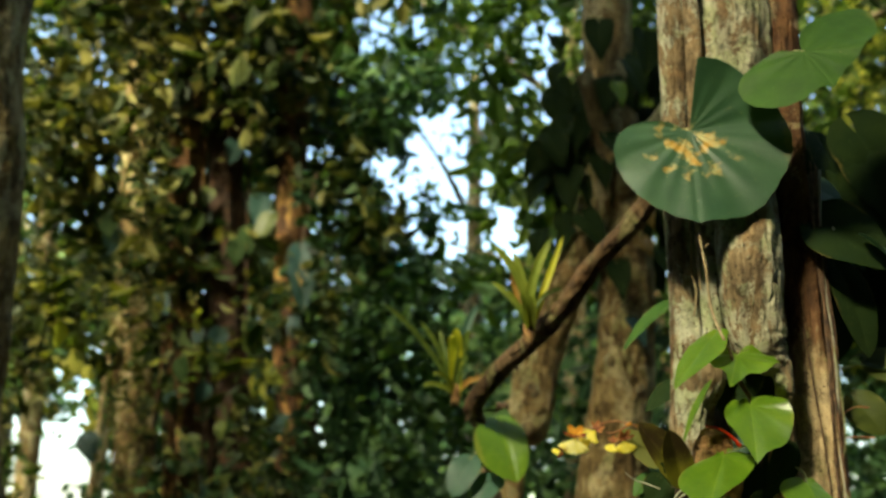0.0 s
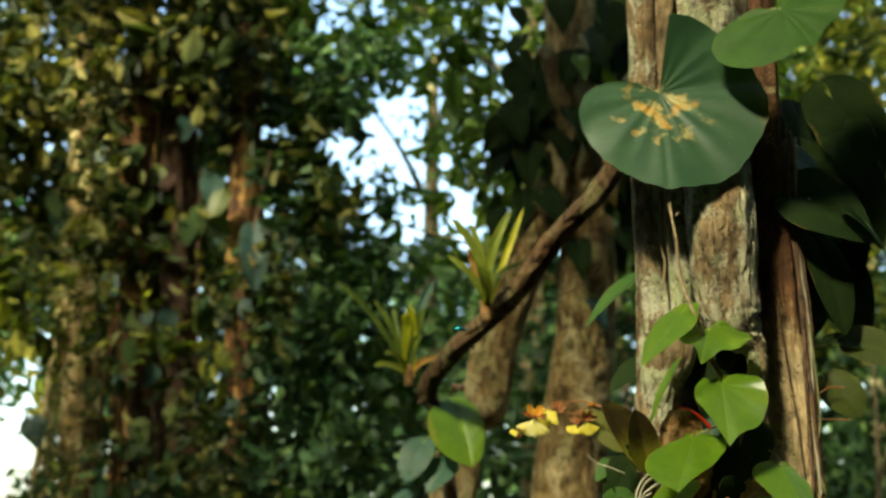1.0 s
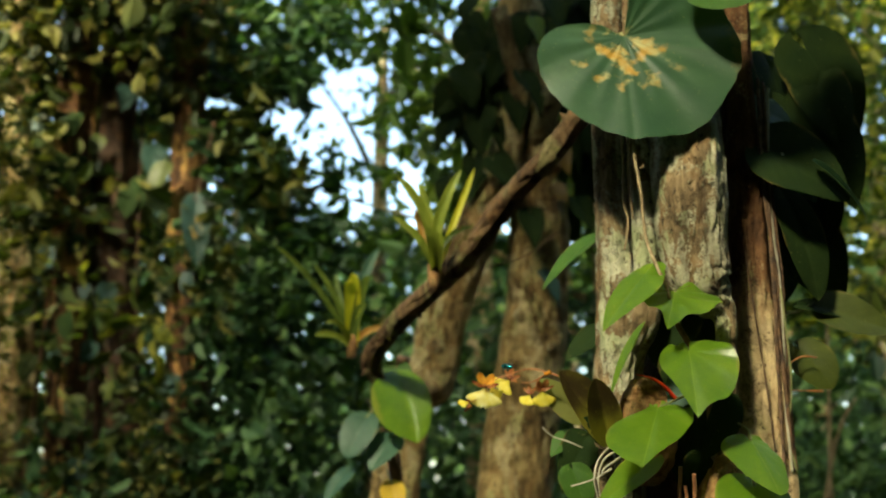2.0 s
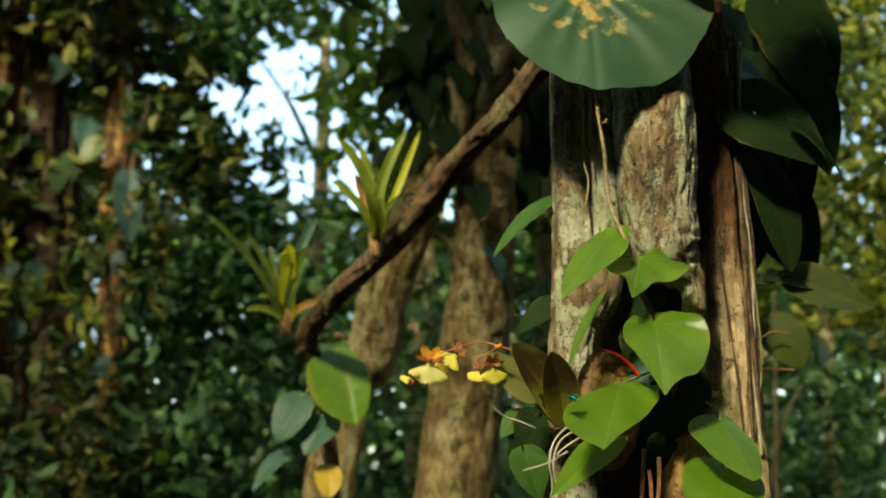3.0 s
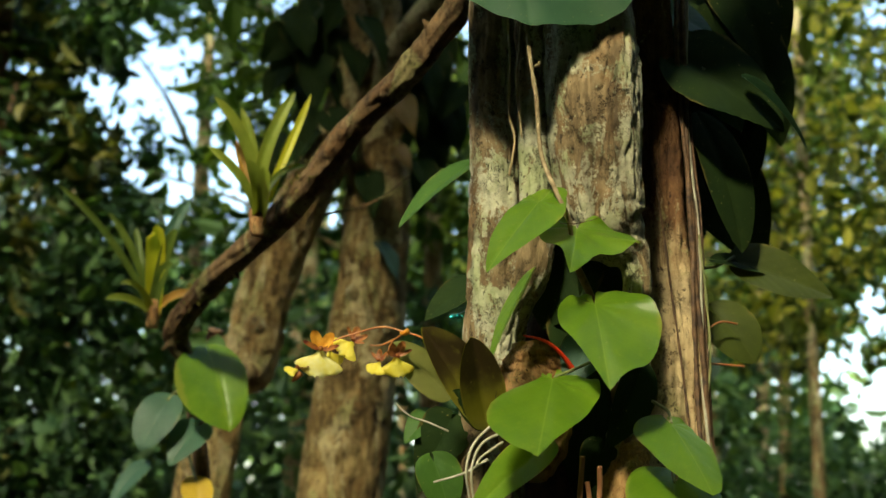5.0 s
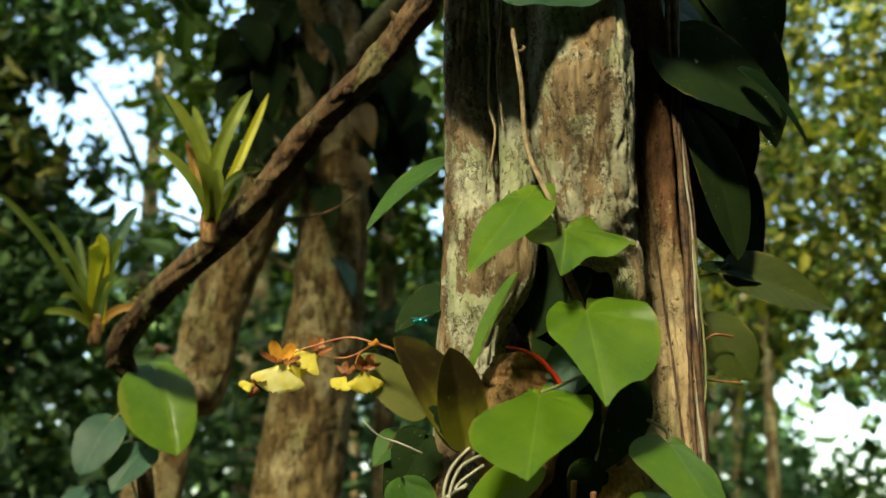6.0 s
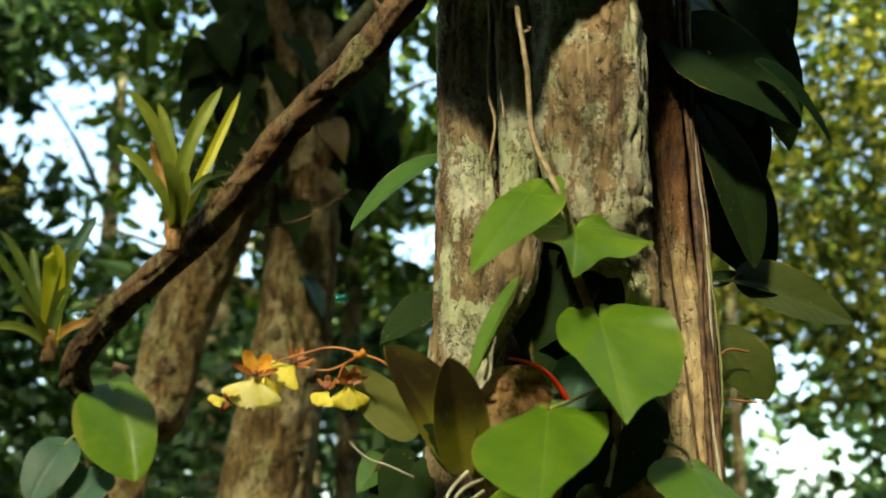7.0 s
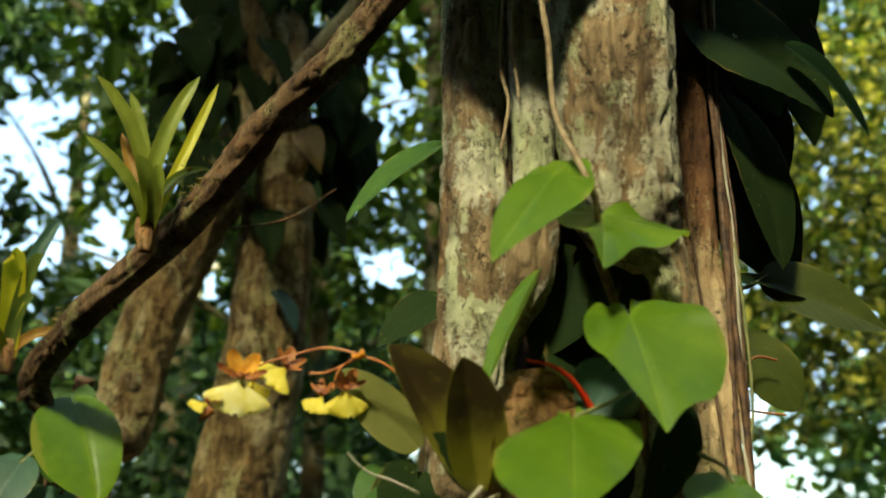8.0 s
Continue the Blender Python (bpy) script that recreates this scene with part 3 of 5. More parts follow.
# ---- trunks close behind ----
def trunk_tree(name, rows, label, seed, material, leaves=(), crown_at=None, segs=72, rough=0.004, n=420, group=""):
    o = tuple(rows[0][:2]) + (0,)
    t = thing(name, o, label, "tree", group)
    part("trunk", tube(rows, n, segs, rough, 30, 0.5, seed, o, 0.05, 3, plates=0.005, plate=0.03), material, t)
    return t


behind = trunk_tree("background_tree", [(0.24, 3.08, 0, 0.15), (0.28, 3.06, 1.3, 0.098), (0.307, 3.04, 1.712, 0.088), (0.330, 3.02, 1.885, 0.080), (0.352, 2.99, 2.105, 0.072), (0.352, 2.965, 2.333, 0.068), (0.333, 2.94, 2.564, 0.066), (0.32, 3.0, 3.2, 0.065), (0.3, 3.0, 6.3, 0.05)],
                    "warm brown tree trunk with patches of moss", 3.7, BARK_BEHIND)
leaner = trunk_tree("background_tree", [(-0.15, 2.98, 0, 0.09), (*(0.03, 2.988, 1.681), 0.055), (*(0.104, 2.968, 1.869), 0.055), (*(0.13, 2.952, 2.019), 0.056), (*(0.203, 2.931, 2.219), 0.052), (*(0.291, 2.926, 2.46), 0.045), (0.36, 3.05, 3.1, 0.04)],
                    "slanting pale brown trunk behind the branch", 5.2, BARK_BEHIND)
for rows in ([(*(0.339, 2.933, 2.395), 0.03), (*(0.367, 2.841, 2.506), 0.028), (*(0.439, 2.761, 2.598), 0.026), (*(0.512, 2.7, 2.696), 0.024)],
             [(*(0.317, 2.921, 2.508), 0.03), (*(0.277, 2.878, 2.632), 0.022), (*(0.247, 2.847, 2.735), 0.02)]):
    part("limb", tube(rows, 40, 16, 0.003, 40, 0.3, 2.2, (0.24, 3.08, 0), 0.06, 3), BARK_FAR, behind)
for k, (at, r) in enumerate((((0.311, 2.963, 1.729), 0.02), ((0.311, 2.943, 2.016), 0.022), ((0.376, 2.95, 1.944), 0.015))):
    part("knot", tube([(at[0], at[1] + 0.012, at[2], r), (at[0], at[1] - 0.002, at[2], r * 0.95), (at[0], at[1] - 0.008, at[2], r * 0.45)], 10, 14, 0.002, 90, 0.5, k, (0.24, 3.08, 0)), BARK_FAR, behind)
for k, at in enumerate(((0.113, 2.911, 1.936), (0.099, 2.921, 1.843))):
    part("knot", tube([(at[0], at[1] + 0.012, at[2], 0.02), (at[0], at[1] - 0.004, at[2], 0.018), (at[0], at[1] - 0.01, at[2], 0.008)], 10, 14, 0.002, 90, 0.5, k, (-0.15, 2.98, 0)), BARK_FAR, leaner)

# ---- climbing plant with heart-shaped leaves ----
VINE = (0.31, 1.42, 1.68)
vine = thing("philodendron_vine", VINE, "climbing vine with glossy green heart-shaped leaves on the trunk", "plant")
stalk(vine, [(0.275, 1.392, 1.986), (0.275, 1.387, 1.941), (0.281, 1.386, 1.9), (0.285, 1.386, 1.854), (0.292, 1.37, 1.82), (0.302, 1.37, 1.798), (0.312, 1.39, 1.77)], 0.0019, WOODY, "stem", "tan woody vine stem", rough=0.0006, n=90, segs=8)
stalk(vine, [(0.281, 1.401, 1.932), (0.285, 1.393, 1.931), (0.285, 1.391, 1.933)], 0.0014, WOODY, "node")
stalk(vine, [(0.312, 1.39, 1.77), (0.336, 1.413, 1.741), (0.355, 1.426, 1.713), (0.358, 1.431, 1.666), (0.367, 1.425, 1.628), (0.371, 1.429, 1.591)], 0.003, DARK_VINE, "stem", rough=0.0006, n=60, segs=8)
blade_leaf(vine, (0.28, 1.377, 1.812), (0.232, 1.342, 1.748), (-0.35, -0.75, 0.55), LEAF, (0.72, 0.50, 0.37, 0.28, 0.25, 0.30, 0.26), (0.68, 0.36, 0.19, 0.13, 0.13, 0.18, 0.26), end=179.9, fold=0.16, droop=0.12, seed=1, cup=0.1)
blade_leaf(vine, (0.314, 1.387, 1.795), (0.297, 1.347, 1.754), (0.05, -0.6, 0.8), LEAF, (0.76, 0.68, 0.84, 0.84, 0.66, 0.40, 0.24), (0.78, 0.80, 0.60, 0.40, 0.30, 0.25, 0.22), fold=0.05, droop=0.2, wave=0.09, seed=2)
blade_leaf(vine, (0.324, 1.374, 1.733), (0.320, 1.329, 1.662), (-0.10, -0.84, 0.56), LEAF, (0.86, 0.80, 0.64, 0.50, 0.33, 0.22, 0.13), (0.72, 0.53, 0.43, 0.30, 0.20, 0.16, 0.12), fold=0.12, droop=0.12, wave=0.05, seed=3)
blade_leaf(vine, (0.293, 1.385, 1.676), (0.261, 1.31, 1.613), (-0.08, -0.72, 0.68), LEAF, (0.76, 0.54, 0.41, 0.34, 0.25, 0.18, 0.13), (0.96, 0.80, 0.16, 0.09, 0.09, 0.09, 0.10), fold=0.06, droop=0.14, wave=0.06, seed=4)
blade_leaf(vine, (0.385, 1.378, 1.644), (0.40, 1.338, 1.591), (0.1, -0.75, 0.65), LEAF, (0.92, 0.62, 0.33, 0.25, 0.2, 0.18, 0.14), (0.84, 0.68, 0.53, 0.48, 0.36, 0.20, 0.14), fold=-0.18, droop=0.14, seed=5)
heart_leaf(vine, (0.386, 1.378, 1.6), (0.363, 1.334, 1.536), (0.0, -0.7, 0.7), 0.074, LEAF, fold=0.12, droop=0.2, seed=6, lobe=0.18)
heart_leaf(vine, (0.288, 1.43, 1.766), (0.249, 1.414, 1.687), (-0.95, -0.25, 0.2), 0.027, LEAF, fold=0.25, droop=0.08, seed=7, lobe=0.08, drip=0.1)
heart_leaf(vine, (0.338, 1.431, 1.713), (0.315, 1.42, 1.673), (-0.2, -0.8, 0.5), 0.040, LEAF_TEAL, seed=8, lobe=0.2)
heart_leaf(vine, (0.292, 1.405, 1.627), (0.227, 1.375, 1.574), (-0.4, -0.8, 0.3), 0.034, LEAF, "green leaf with a withered brown spot", fold=0.3, droop=0.1, seed=9, lobe=0.1)
heart_leaf(vine, (0.375, 1.423, 1.694), (0.342, 1.415, 1.624), (0.5, -0.8, 0.1), 0.045, LEAF_SHADED, seed=10, lobe=0.1, fold=0.4)
heart_leaf(vine, (0.351, 1.444, 1.633), (0.34, 1.448, 1.595), (-0.3, -0.8, 0.1), 0.03, LEAF_SHADED, seed=11, lobe=0.1, fold=0.4)
heart_leaf(vine, (0.338, 1.488, 1.794), (0.315, 1.495, 1.73), (-0.3, -0.8, 0.1), 0.07, LEAF_SHADED, "leaf deep in the hollow, shade painted into its colour", seed=12, lobe=0.2, fold=0.3)
heart_leaf(vine, (0.365, 1.488, 1.792), (0.358, 1.495, 1.723), (0.3, -0.8, 0.1), 0.06, LEAF_SHADED, seed=13, lobe=0.2, fold=0.3)
heart_leaf(vine, (0.356, 1.503, 1.742), (0.35, 1.501, 1.673), (0.1, -0.8, 0.1), 0.08, LEAF_SHADED, seed=14, lobe=0.2, fold=0.3)
heart_leaf(vine, (0.358, 1.491, 1.67), (0.352, 1.491, 1.572), (0.1, -0.8, 0.1), 0.08, LEAF_SHADED, seed=15, lobe=0.2, fold=0.3)
stalk(vine, [(0.312, 1.39, 1.77), (0.318, 1.396, 1.786), (0.315, 1.391, 1.794)], 0.0012)
stalk(vine, [(0.336, 1.413, 1.741), (0.334, 1.396, 1.742), (0.326, 1.379, 1.735)], 0.0013)
stalk(vine, [(0.355, 1.427, 1.705), (0.322, 1.404, 1.689), (0.296, 1.390, 1.678)], 0.0013)
stalk(vine, [(0.382, 1.411, 1.664), (0.387, 1.392, 1.655), (0.385, 1.379, 1.645)], 0.0013)
stalk(vine, [(0.387, 1.415, 1.628), (0.391, 1.396, 1.613), (0.386, 1.378, 1.6)], 0.0013)
# two large leaves high on the trunk
blade_leaf(vine, (0.272, 1.415, 2.0875), (0.273, 1.377, 1.956), (0, -0.85, 0.52), LEAF_BIG, (1.0, 1.01, 0.96, 0.92, 0.80, 0.70, 0.60), (0.97, 0.90, 0.80, 0.62, 0.16, 0.06, 0.05), "large dark green leaf with yellow-orange blotches", fold=0.03, droop=0.06, wave=0.03, ridge=0.0042, ribs=19, midrib=0.003, lift=(0.42, 0.0), seed=21, na=80, nr=18)
stalk(vine, [(0.272, 1.418, 2.088), (0.283, 1.457, 2.084), (0.291, 1.48, 2.056)], 0.003, n=30)
blade_leaf(vine, (0.413, 1.376, 2.179), (0.436, 1.333, 2.117), (-0.2, -0.93, 0.3), LEAF_MID, (0.84, 0.80, 0.90, 1.25, 1.50, 0.70, 0.12), (0.95, 1.14, 1.30, 1.15, 0.60, 0.2, 0.12), "large green leaf folded along its middle", fold=-0.10, droop=0.1, ridge=0.008, ribs=11, seed=22, na=50, nr=12)
stalk(vine, [(0.413, 1.377, 2.179), (0.41, 1.416, 2.193), (0.412, 1.447, 2.178)], 0.003, n=30)
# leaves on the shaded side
heart_leaf(vine, (0.449, 1.488, 1.984), (0.537, 1.475, 1.92), (0.25, -0.85, 0.25), 0.105, LEAF_SHADED, "large leaf with the shade put into its colour", seed=31, lobe=0.2, fold=0.2, droop=0.2)
heart_leaf(vine, (0.524, 1.561, 2.06), (0.574, 1.554, 1.931), (0.2, -0.9, 0.1), 0.10, LEAF_SHADED, seed=32, lobe=0.2, fold=0.2)
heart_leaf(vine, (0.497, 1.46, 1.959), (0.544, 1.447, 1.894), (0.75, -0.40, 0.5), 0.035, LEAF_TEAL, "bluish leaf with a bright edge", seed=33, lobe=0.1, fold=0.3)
heart_leaf(vine, (0.476, 1.513, 1.933), (0.506, 1.506, 1.81), (0.3, -0.9, 0.1), 0.058, LEAF_SHADED, seed=34, lobe=0.12, fold=0.2, power=0.6)
heart_leaf(vine, (0.515, 1.537, 1.809), (0.604, 1.525, 1.777), (0.1, -0.92, 0.4), 0.056, LEAF_OLIVE, "olive shaded leaf with a pale tip", seed=35, lobe=0.1, fold=0.2, droop=0.1)
heart_leaf(vine, (0.493, 1.542, 1.76), (0.525, 1.527, 1.713), (0.1, -0.9, 0.2), 0.058, LEAF_OLIVE, seed=36, lobe=0.2, fold=0.15, power=0.6)
heart_leaf(vine, (0.436, 1.522, 2.048), (0.486, 1.505, 2.017), (0.0, -0.8, 0.55), 0.05, LEAF_TEAL, seed=37, lobe=0.15)
heart_leaf(vine, (0.486, 1.509, 1.977), (0.505, 1.495, 1.922), (-0.4, -0.8, 0.3), 0.042, LEAF_TEAL, seed=38, lobe=0.2)
heart_leaf(vine, (0.528, 1.572, 2.143), (0.591, 1.585, 2.022), (0.1, -0.9, 0.1), 0.11, LEAF_SHADED, seed=39, lobe=0.2)
heart_leaf(vine, (0.496, 1.546, 1.812), (0.538, 1.528, 1.796), (0.1, -0.5, 0.8), 0.05, LEAF_SHADED, seed=40, lobe=0.1)
stalk(vine, [(0.465, 1.518, 1.796), (0.495, 1.537, 1.804), (0.512, 1.536, 1.814)], 0.0015)
stalk(vine, [(0.455, 1.517, 1.995), (0.458, 1.497, 1.991), (0.466, 1.484, 1.975)], 0.0016, ROOT)
stalk(vine, [(0.461, 1.494, 1.734), (0.485, 1.513, 1.747), (0.504, 1.518, 1.747)], 0.0010, ORANGE_STEM)
stalk(vine, [(0.463, 1.497, 1.707), (0.488, 1.517, 1.709), (0.511, 1.522, 1.709)], 0.0010, ORANGE_STEM)
# filler leaves added here; their near-black colour stands in for deep shade
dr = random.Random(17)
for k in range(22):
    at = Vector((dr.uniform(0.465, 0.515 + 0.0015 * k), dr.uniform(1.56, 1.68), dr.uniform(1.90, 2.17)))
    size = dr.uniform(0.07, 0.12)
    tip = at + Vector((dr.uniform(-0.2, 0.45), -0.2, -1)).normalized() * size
    heart_leaf(vine, tuple(at), tuple(tip), (dr.uniform(-0.3, 0.5), -0.8, 0.3), size * 0.72, LEAF_SHADED, seed=300 + k, lobe=0.18, fold=0.2, ns=14, nv=5)
# leaves behind the slim stem
heart_leaf(vine, (0.261, 1.548, 1.89), (0.193, 1.53, 1.822), (-0.85, -0.5, 0.05), 0.034, LEAF_MID, seed=41, lobe=0.1, fold=0.3, droop=0.15)
heart_leaf(vine, (0.267, 1.56, 1.781), (0.222, 1.554, 1.743), (-0.2, -0.7, 0.6), 0.034, LEAF_SHADED, seed=42, lobe=0.1, fold=0.2)
heart_leaf(vine, (0.234, 1.503, 1.65), (0.21, 1.499, 1.591), (0.1, -0.9, 0.1), 0.045, LEAF_SHADED, seed=43, lobe=0.15)
heart_leaf(vine, (0.218, 1.476, 1.617), (0.232, 1.471, 1.57), (0.1, -0.9, 0.3), 0.04, LEAF_MID, seed=44, lobe=0.15)
heart_leaf(vine, (0.222, 1.502, 1.656), (0.197, 1.495, 1.631), (-0.1, -0.6, 0.7), 0.03, LEAF_MID, seed=45, lobe=0.15)
heart_leaf(vine, (0.236, 1.493, 1.652), (0.215, 1.487, 1.612), (0.2, -0.8, 0.4), 0.045, LEAF_SHADED, seed=46, lobe=0.15)

# ---- hanging roots and strings on the trunk ----
LIANA = (0.45, 1.47, 1.6)
liana = thing("aerial_root", LIANA, "thin dark hanging roots clinging to the trunk", "root")


def string(points, r, material, label="", seed=0):
    stalk(liana, points, r, material, "strand", label, rough=0.0005, n=100, segs=7)


string([(0.447, 1.485, 2.055), (0.447, 1.485, 1.966), (0.447, 1.485, 1.879), (0.449, 1.485, 1.81), (0.454, 1.485, 1.744), (0.458, 1.485, 1.68), (0.461, 1.485, 1.617)], 0.0026, DARK_VINE)
string([(0.44, 1.483, 2.054), (0.44, 1.482, 1.949), (0.45, 1.485, 1.842), (0.448, 1.483, 1.761), (0.449, 1.483, 1.691), (0.448, 1.475, 1.617)], 0.0022, DARK_VINE)
string([(0.453, 1.487, 2.057), (0.449, 1.487, 1.927), (0.456, 1.487, 1.825), (0.457, 1.487, 1.743), (0.456, 1.487, 1.692), (0.458, 1.48, 1.617)], 0.0016, ROOT, "pale root strand")
string([(0.412, 1.482, 1.886), (0.421, 1.481, 1.822), (0.428, 1.481, 1.76), (0.435, 1.48, 1.699), (0.44, 1.473, 1.617)], 0.0011, DARK_VINE)
string([(0.456, 1.485, 1.82), (0.461, 1.485, 1.762), (0.463, 1.485, 1.705), (0.457, 1.485, 1.659), (0.464, 1.482, 1.617)], 0.0012, STEM)
sr = random.Random(23)
for k in range(6):
    x = 0.444 + 0.0018 * k + sr.uniform(-0.002, 0.002)
    zs = [2.06 - 0.075 * j + sr.uniform(-0.01, 0.01) for j in range(7)]
    string([(x + 0.0024 * j + sr.uniform(-0.0018, 0.0018) - 0.003 * (j < 3), 1.487 + 0.0012 * k + sr.uniform(-0.001, 0.001), z) for j, z in enumerate(zs)], sr.choice((0.0008, 0.0011, 0.0016)), sr.choice((DARK_VINE, DARK_VINE, STUB_RED, WOODY)))
string([(0.27, 1.443, 2.011), (0.274, 1.447, 1.958), (0.274, 1.45, 1.91), (0.279, 1.45, 1.885), (0.275, 1.453, 1.854)], 0.0012, WOODY)
string([(0.281, 1.427, 2.005), (0.279, 1.436, 1.963), (0.278, 1.439, 1.929), (0.283, 1.442, 1.886)], 0.0010, WOODY)
string([(0.294, 1.365, 1.793), (0.306, 1.361, 1.793), (0.314, 1.361, 1.795), (0.324, 1.359, 1.798)], 0.0006, DARK_VINE)
for pts in ([(0.307, 1.372, 1.559), (0.309, 1.368, 1.594), (0.309, 1.361, 1.617)], [(0.317, 1.372, 1.559), (0.316, 1.369, 1.585), (0.314, 1.368, 1.599)], [(0.322, 1.372, 1.559), (0.324, 1.369, 1.589), (0.322, 1.361, 1.61)]):
    string(pts, 0.0021, STUB_RED, "rusty broken shoot")

# ---- orchid ----
ORCHID = (0.248, 1.423, 1.643)
orchid = thing("orchid", ORCHID, "small orchid with yellow and brown flowers and leathery leaves", "orchid")
two_sided(orchid, (0.253, 1.433, 1.642), (0.197, 1.416, 1.716), (0.25, -0.95, 0.1), 0.042, ORCHID_LEAF, ORCHID_UNDER, "folded leathery leaf, dark inside and yellow-green below", fold=0.75, droop=0.03, lobe=0.0, seed=51, power=0.6, sinus=0, wave=0.01)
two_sided(orchid, (0.25, 1.419, 1.64), (0.229, 1.382, 1.705), (-0.10, -0.98, 0.1), 0.035, ORCHID_LEAF, ORCHID_UNDER, fold=0.6, droop=0.03, lobe=0.0, seed=52, power=0.55, sinus=0, wave=0.01)
two_sided(orchid, (0.253, 1.424, 1.64), (0.251, 1.398, 1.688), (-0.75, -0.6, 0.1), 0.024, ORCHID_LEAF, ORCHID_UNDER, fold=0.6, droop=0.05, lobe=0.0, seed=53, power=0.75, sinus=0, wave=0.01)
heart_leaf(orchid, (0.236, 1.491, 1.669), (0.185, 1.491, 1.714), (-0.2, -0.9, 0.1), 0.031, ORCHID_LIT, "pale yellow-green leaf", fold=0.2, droop=0.05, lobe=0.0, seed=54, power=0.6, sinus=0)
heart_leaf(orchid, (0.248, 1.424, 1.641), (0.22, 1.411, 1.667), (0.3, -0.9, 0.2), 0.024, LEAF_SHADED, fold=0.4, droop=0.05, lobe=0.0, seed=55, power=0.6, sinus=0)
stalk(orchid, [(0.251, 1.424, 1.639), (0.249, 1.423, 1.649), (0.247, 1.426, 1.661)], 0.006, ORCHID_LIT, "bulb", tip=0.003)
stalk(orchid, [(0.259, 1.463, 1.652), (0.236, 1.468, 1.691), (0.21, 1.464, 1.712), (0.192, 1.466, 1.719), (0.173, 1.475, 1.724), (0.152, 1.484, 1.719), (0.134, 1.486, 1.712), (0.123, 1.488, 1.701), (0.104, 1.489, 1.689)], 0.0011, ORANGE_STEM, "flower_stem", "thin arching reddish flower stem", tip=0.0006, n=70)
stalk(orchid, [(0.191, 1.466, 1.719), (0.185, 1.474, 1.715), (0.174, 1.481, 1.71), (0.165, 1.485, 1.71)], 0.0010, ORANGE_STEM, "flower_stem", tip=0.0006)
stalk(orchid, [(0.183, 1.474, 1.714), (0.18, 1.477, 1.708), (0.179, 1.48, 1.7)], 0.0009, ORANGE_STEM, "flower_stem", tip=0.0006)
stalk(orchid, [(0.193, 1.463, 1.72), (0.19, 1.466, 1.718), (0.187, 1.468, 1.719)], 0.0028, ORANGE, "bract", tip=0.0008)
for pts in ([(0.258, 1.423, 1.646), (0.236, 1.405, 1.626), (0.23, 1.402, 1.605), (0.234, 1.409, 1.584), (0.234, 1.423, 1.549)],
            [(0.262, 1.419, 1.637), (0.241, 1.4, 1.626), (0.233, 1.397, 1.606), (0.237, 1.405, 1.579), (0.237, 1.413, 1.549)],
            [(0.261, 1.415, 1.629), (0.241, 1.396, 1.617), (0.236, 1.391, 1.611), (0.243, 1.391, 1.613)],
            [(0.25, 1.416, 1.616), (0.231, 1.417, 1.605), (0.209, 1.423, 1.598)],
            
            [(0.244, 1.398, 1.691), (0.25, 1.399, 1.683), (0.255, 1.4, 1.677)]):
    stalk(orchid, pts, 0.0013, ROOT, "root", "pale wiry root", tip=0.0008, n=40)

stalk(orchid, [(0.226, 1.454, 1.639), (0.208, 1.453, 1.646), (0.197, 1.453, 1.649), (0.189, 1.452, 1.654), (0.183, 1.452, 1.66)], 0.0008, ROOT, "root", tip=0.0005, n=24)


def petal(length, width, curve, seed, cup=0.2, power=0.5):
    return heart(length, width, 0.0, cup, curve, 0.12, 0.0, seed, power, 10, 4, 0.0)


def lip(width):
    """The broad frilled lower petal: two rounded lobes on a narrow waist."""
    bm = bmesh.new()
    uv = bm.loops.layers.uv.new("UVMap")
    rows = []
    for i in range(13):
        u = i / 12
        w = 0.5 * width * (0.22 + 1.25 * (math.sin(math.pi * 0.5 * min(1, 1.5 * u)) ** 2) * (1 - 0.75 * u**6))
        row = []
        for j in range(11):
            v = j / 5 - 1
            notch = 0.07 * math.exp(-((v / 0.22) ** 2)) * u + 0.16 * v * v * u - 0.03 * math.sin(11 * v) * u
            z = 0.10 * width * math.sin(9 * v + 3 * u) * u * abs(v) - 0.16 * width * u * u - 0.12 * width * v * v
            row.append((bm.verts.new((w * v, width * (0.80 * u - notch), z)), (0.5 + 0.5 * v, u)))
        rows.append(row)
    for a, b in zip(rows, rows[1:]):
        for j in range(10):
            four = (a[j], a[j + 1], b[j + 1], b[j])
            fc = bm.faces.new([x for x, _ in four])
            for lp, (_, q) in zip(fc.loops, four):
                lp[uv].uv = q
    return bm


def flower(at, down, face, size, seed, sepal=None, lip_material=None):
    """One flower: lip, five narrow sepals and petals, and the column in the middle."""
    at = Vector(at)
    o = Vector(ORCHID)
    m = Matrix.Translation(-o) @ basis(at, at + Vector(down), face)
    f = part("flower", lip(size * 1.1), lip_material or CREAM, orchid, "ruffled yellow flower lip", m)
    for k, ang in enumerate((146, 214, 98, 262)):
        wide = 0.36 if k < 2 else 0.18
        mm = pose(0, 0, 0.001, 0, 0, ang) @ pose(0, 0.001, 0, 18, 0, 0)
        part("petal", petal(size * 0.62, size * wide, -0.25, seed + k), (sepal or ORANGE) if k < 2 else MAROON, f, "", mm)
    part("column", tube([(0, -0.001, 0, size * 0.07), (0, 0.0, size * 0.12, size * 0.09), (0, 0.002, size * 0.22, size * 0.05)], 8, 8), MAROON, f)
    return f


flower((0.124, 1.482, 1.704), (-0.15, -0.25, -1), (-0.1, -0.95, 0.2), 0.026, 60)
flower((0.151, 1.488, 1.713), (-0.75, -0.35, -0.45), (-0.4, -0.9, 0.2), 0.019, 70, MAROON, YELLOW)
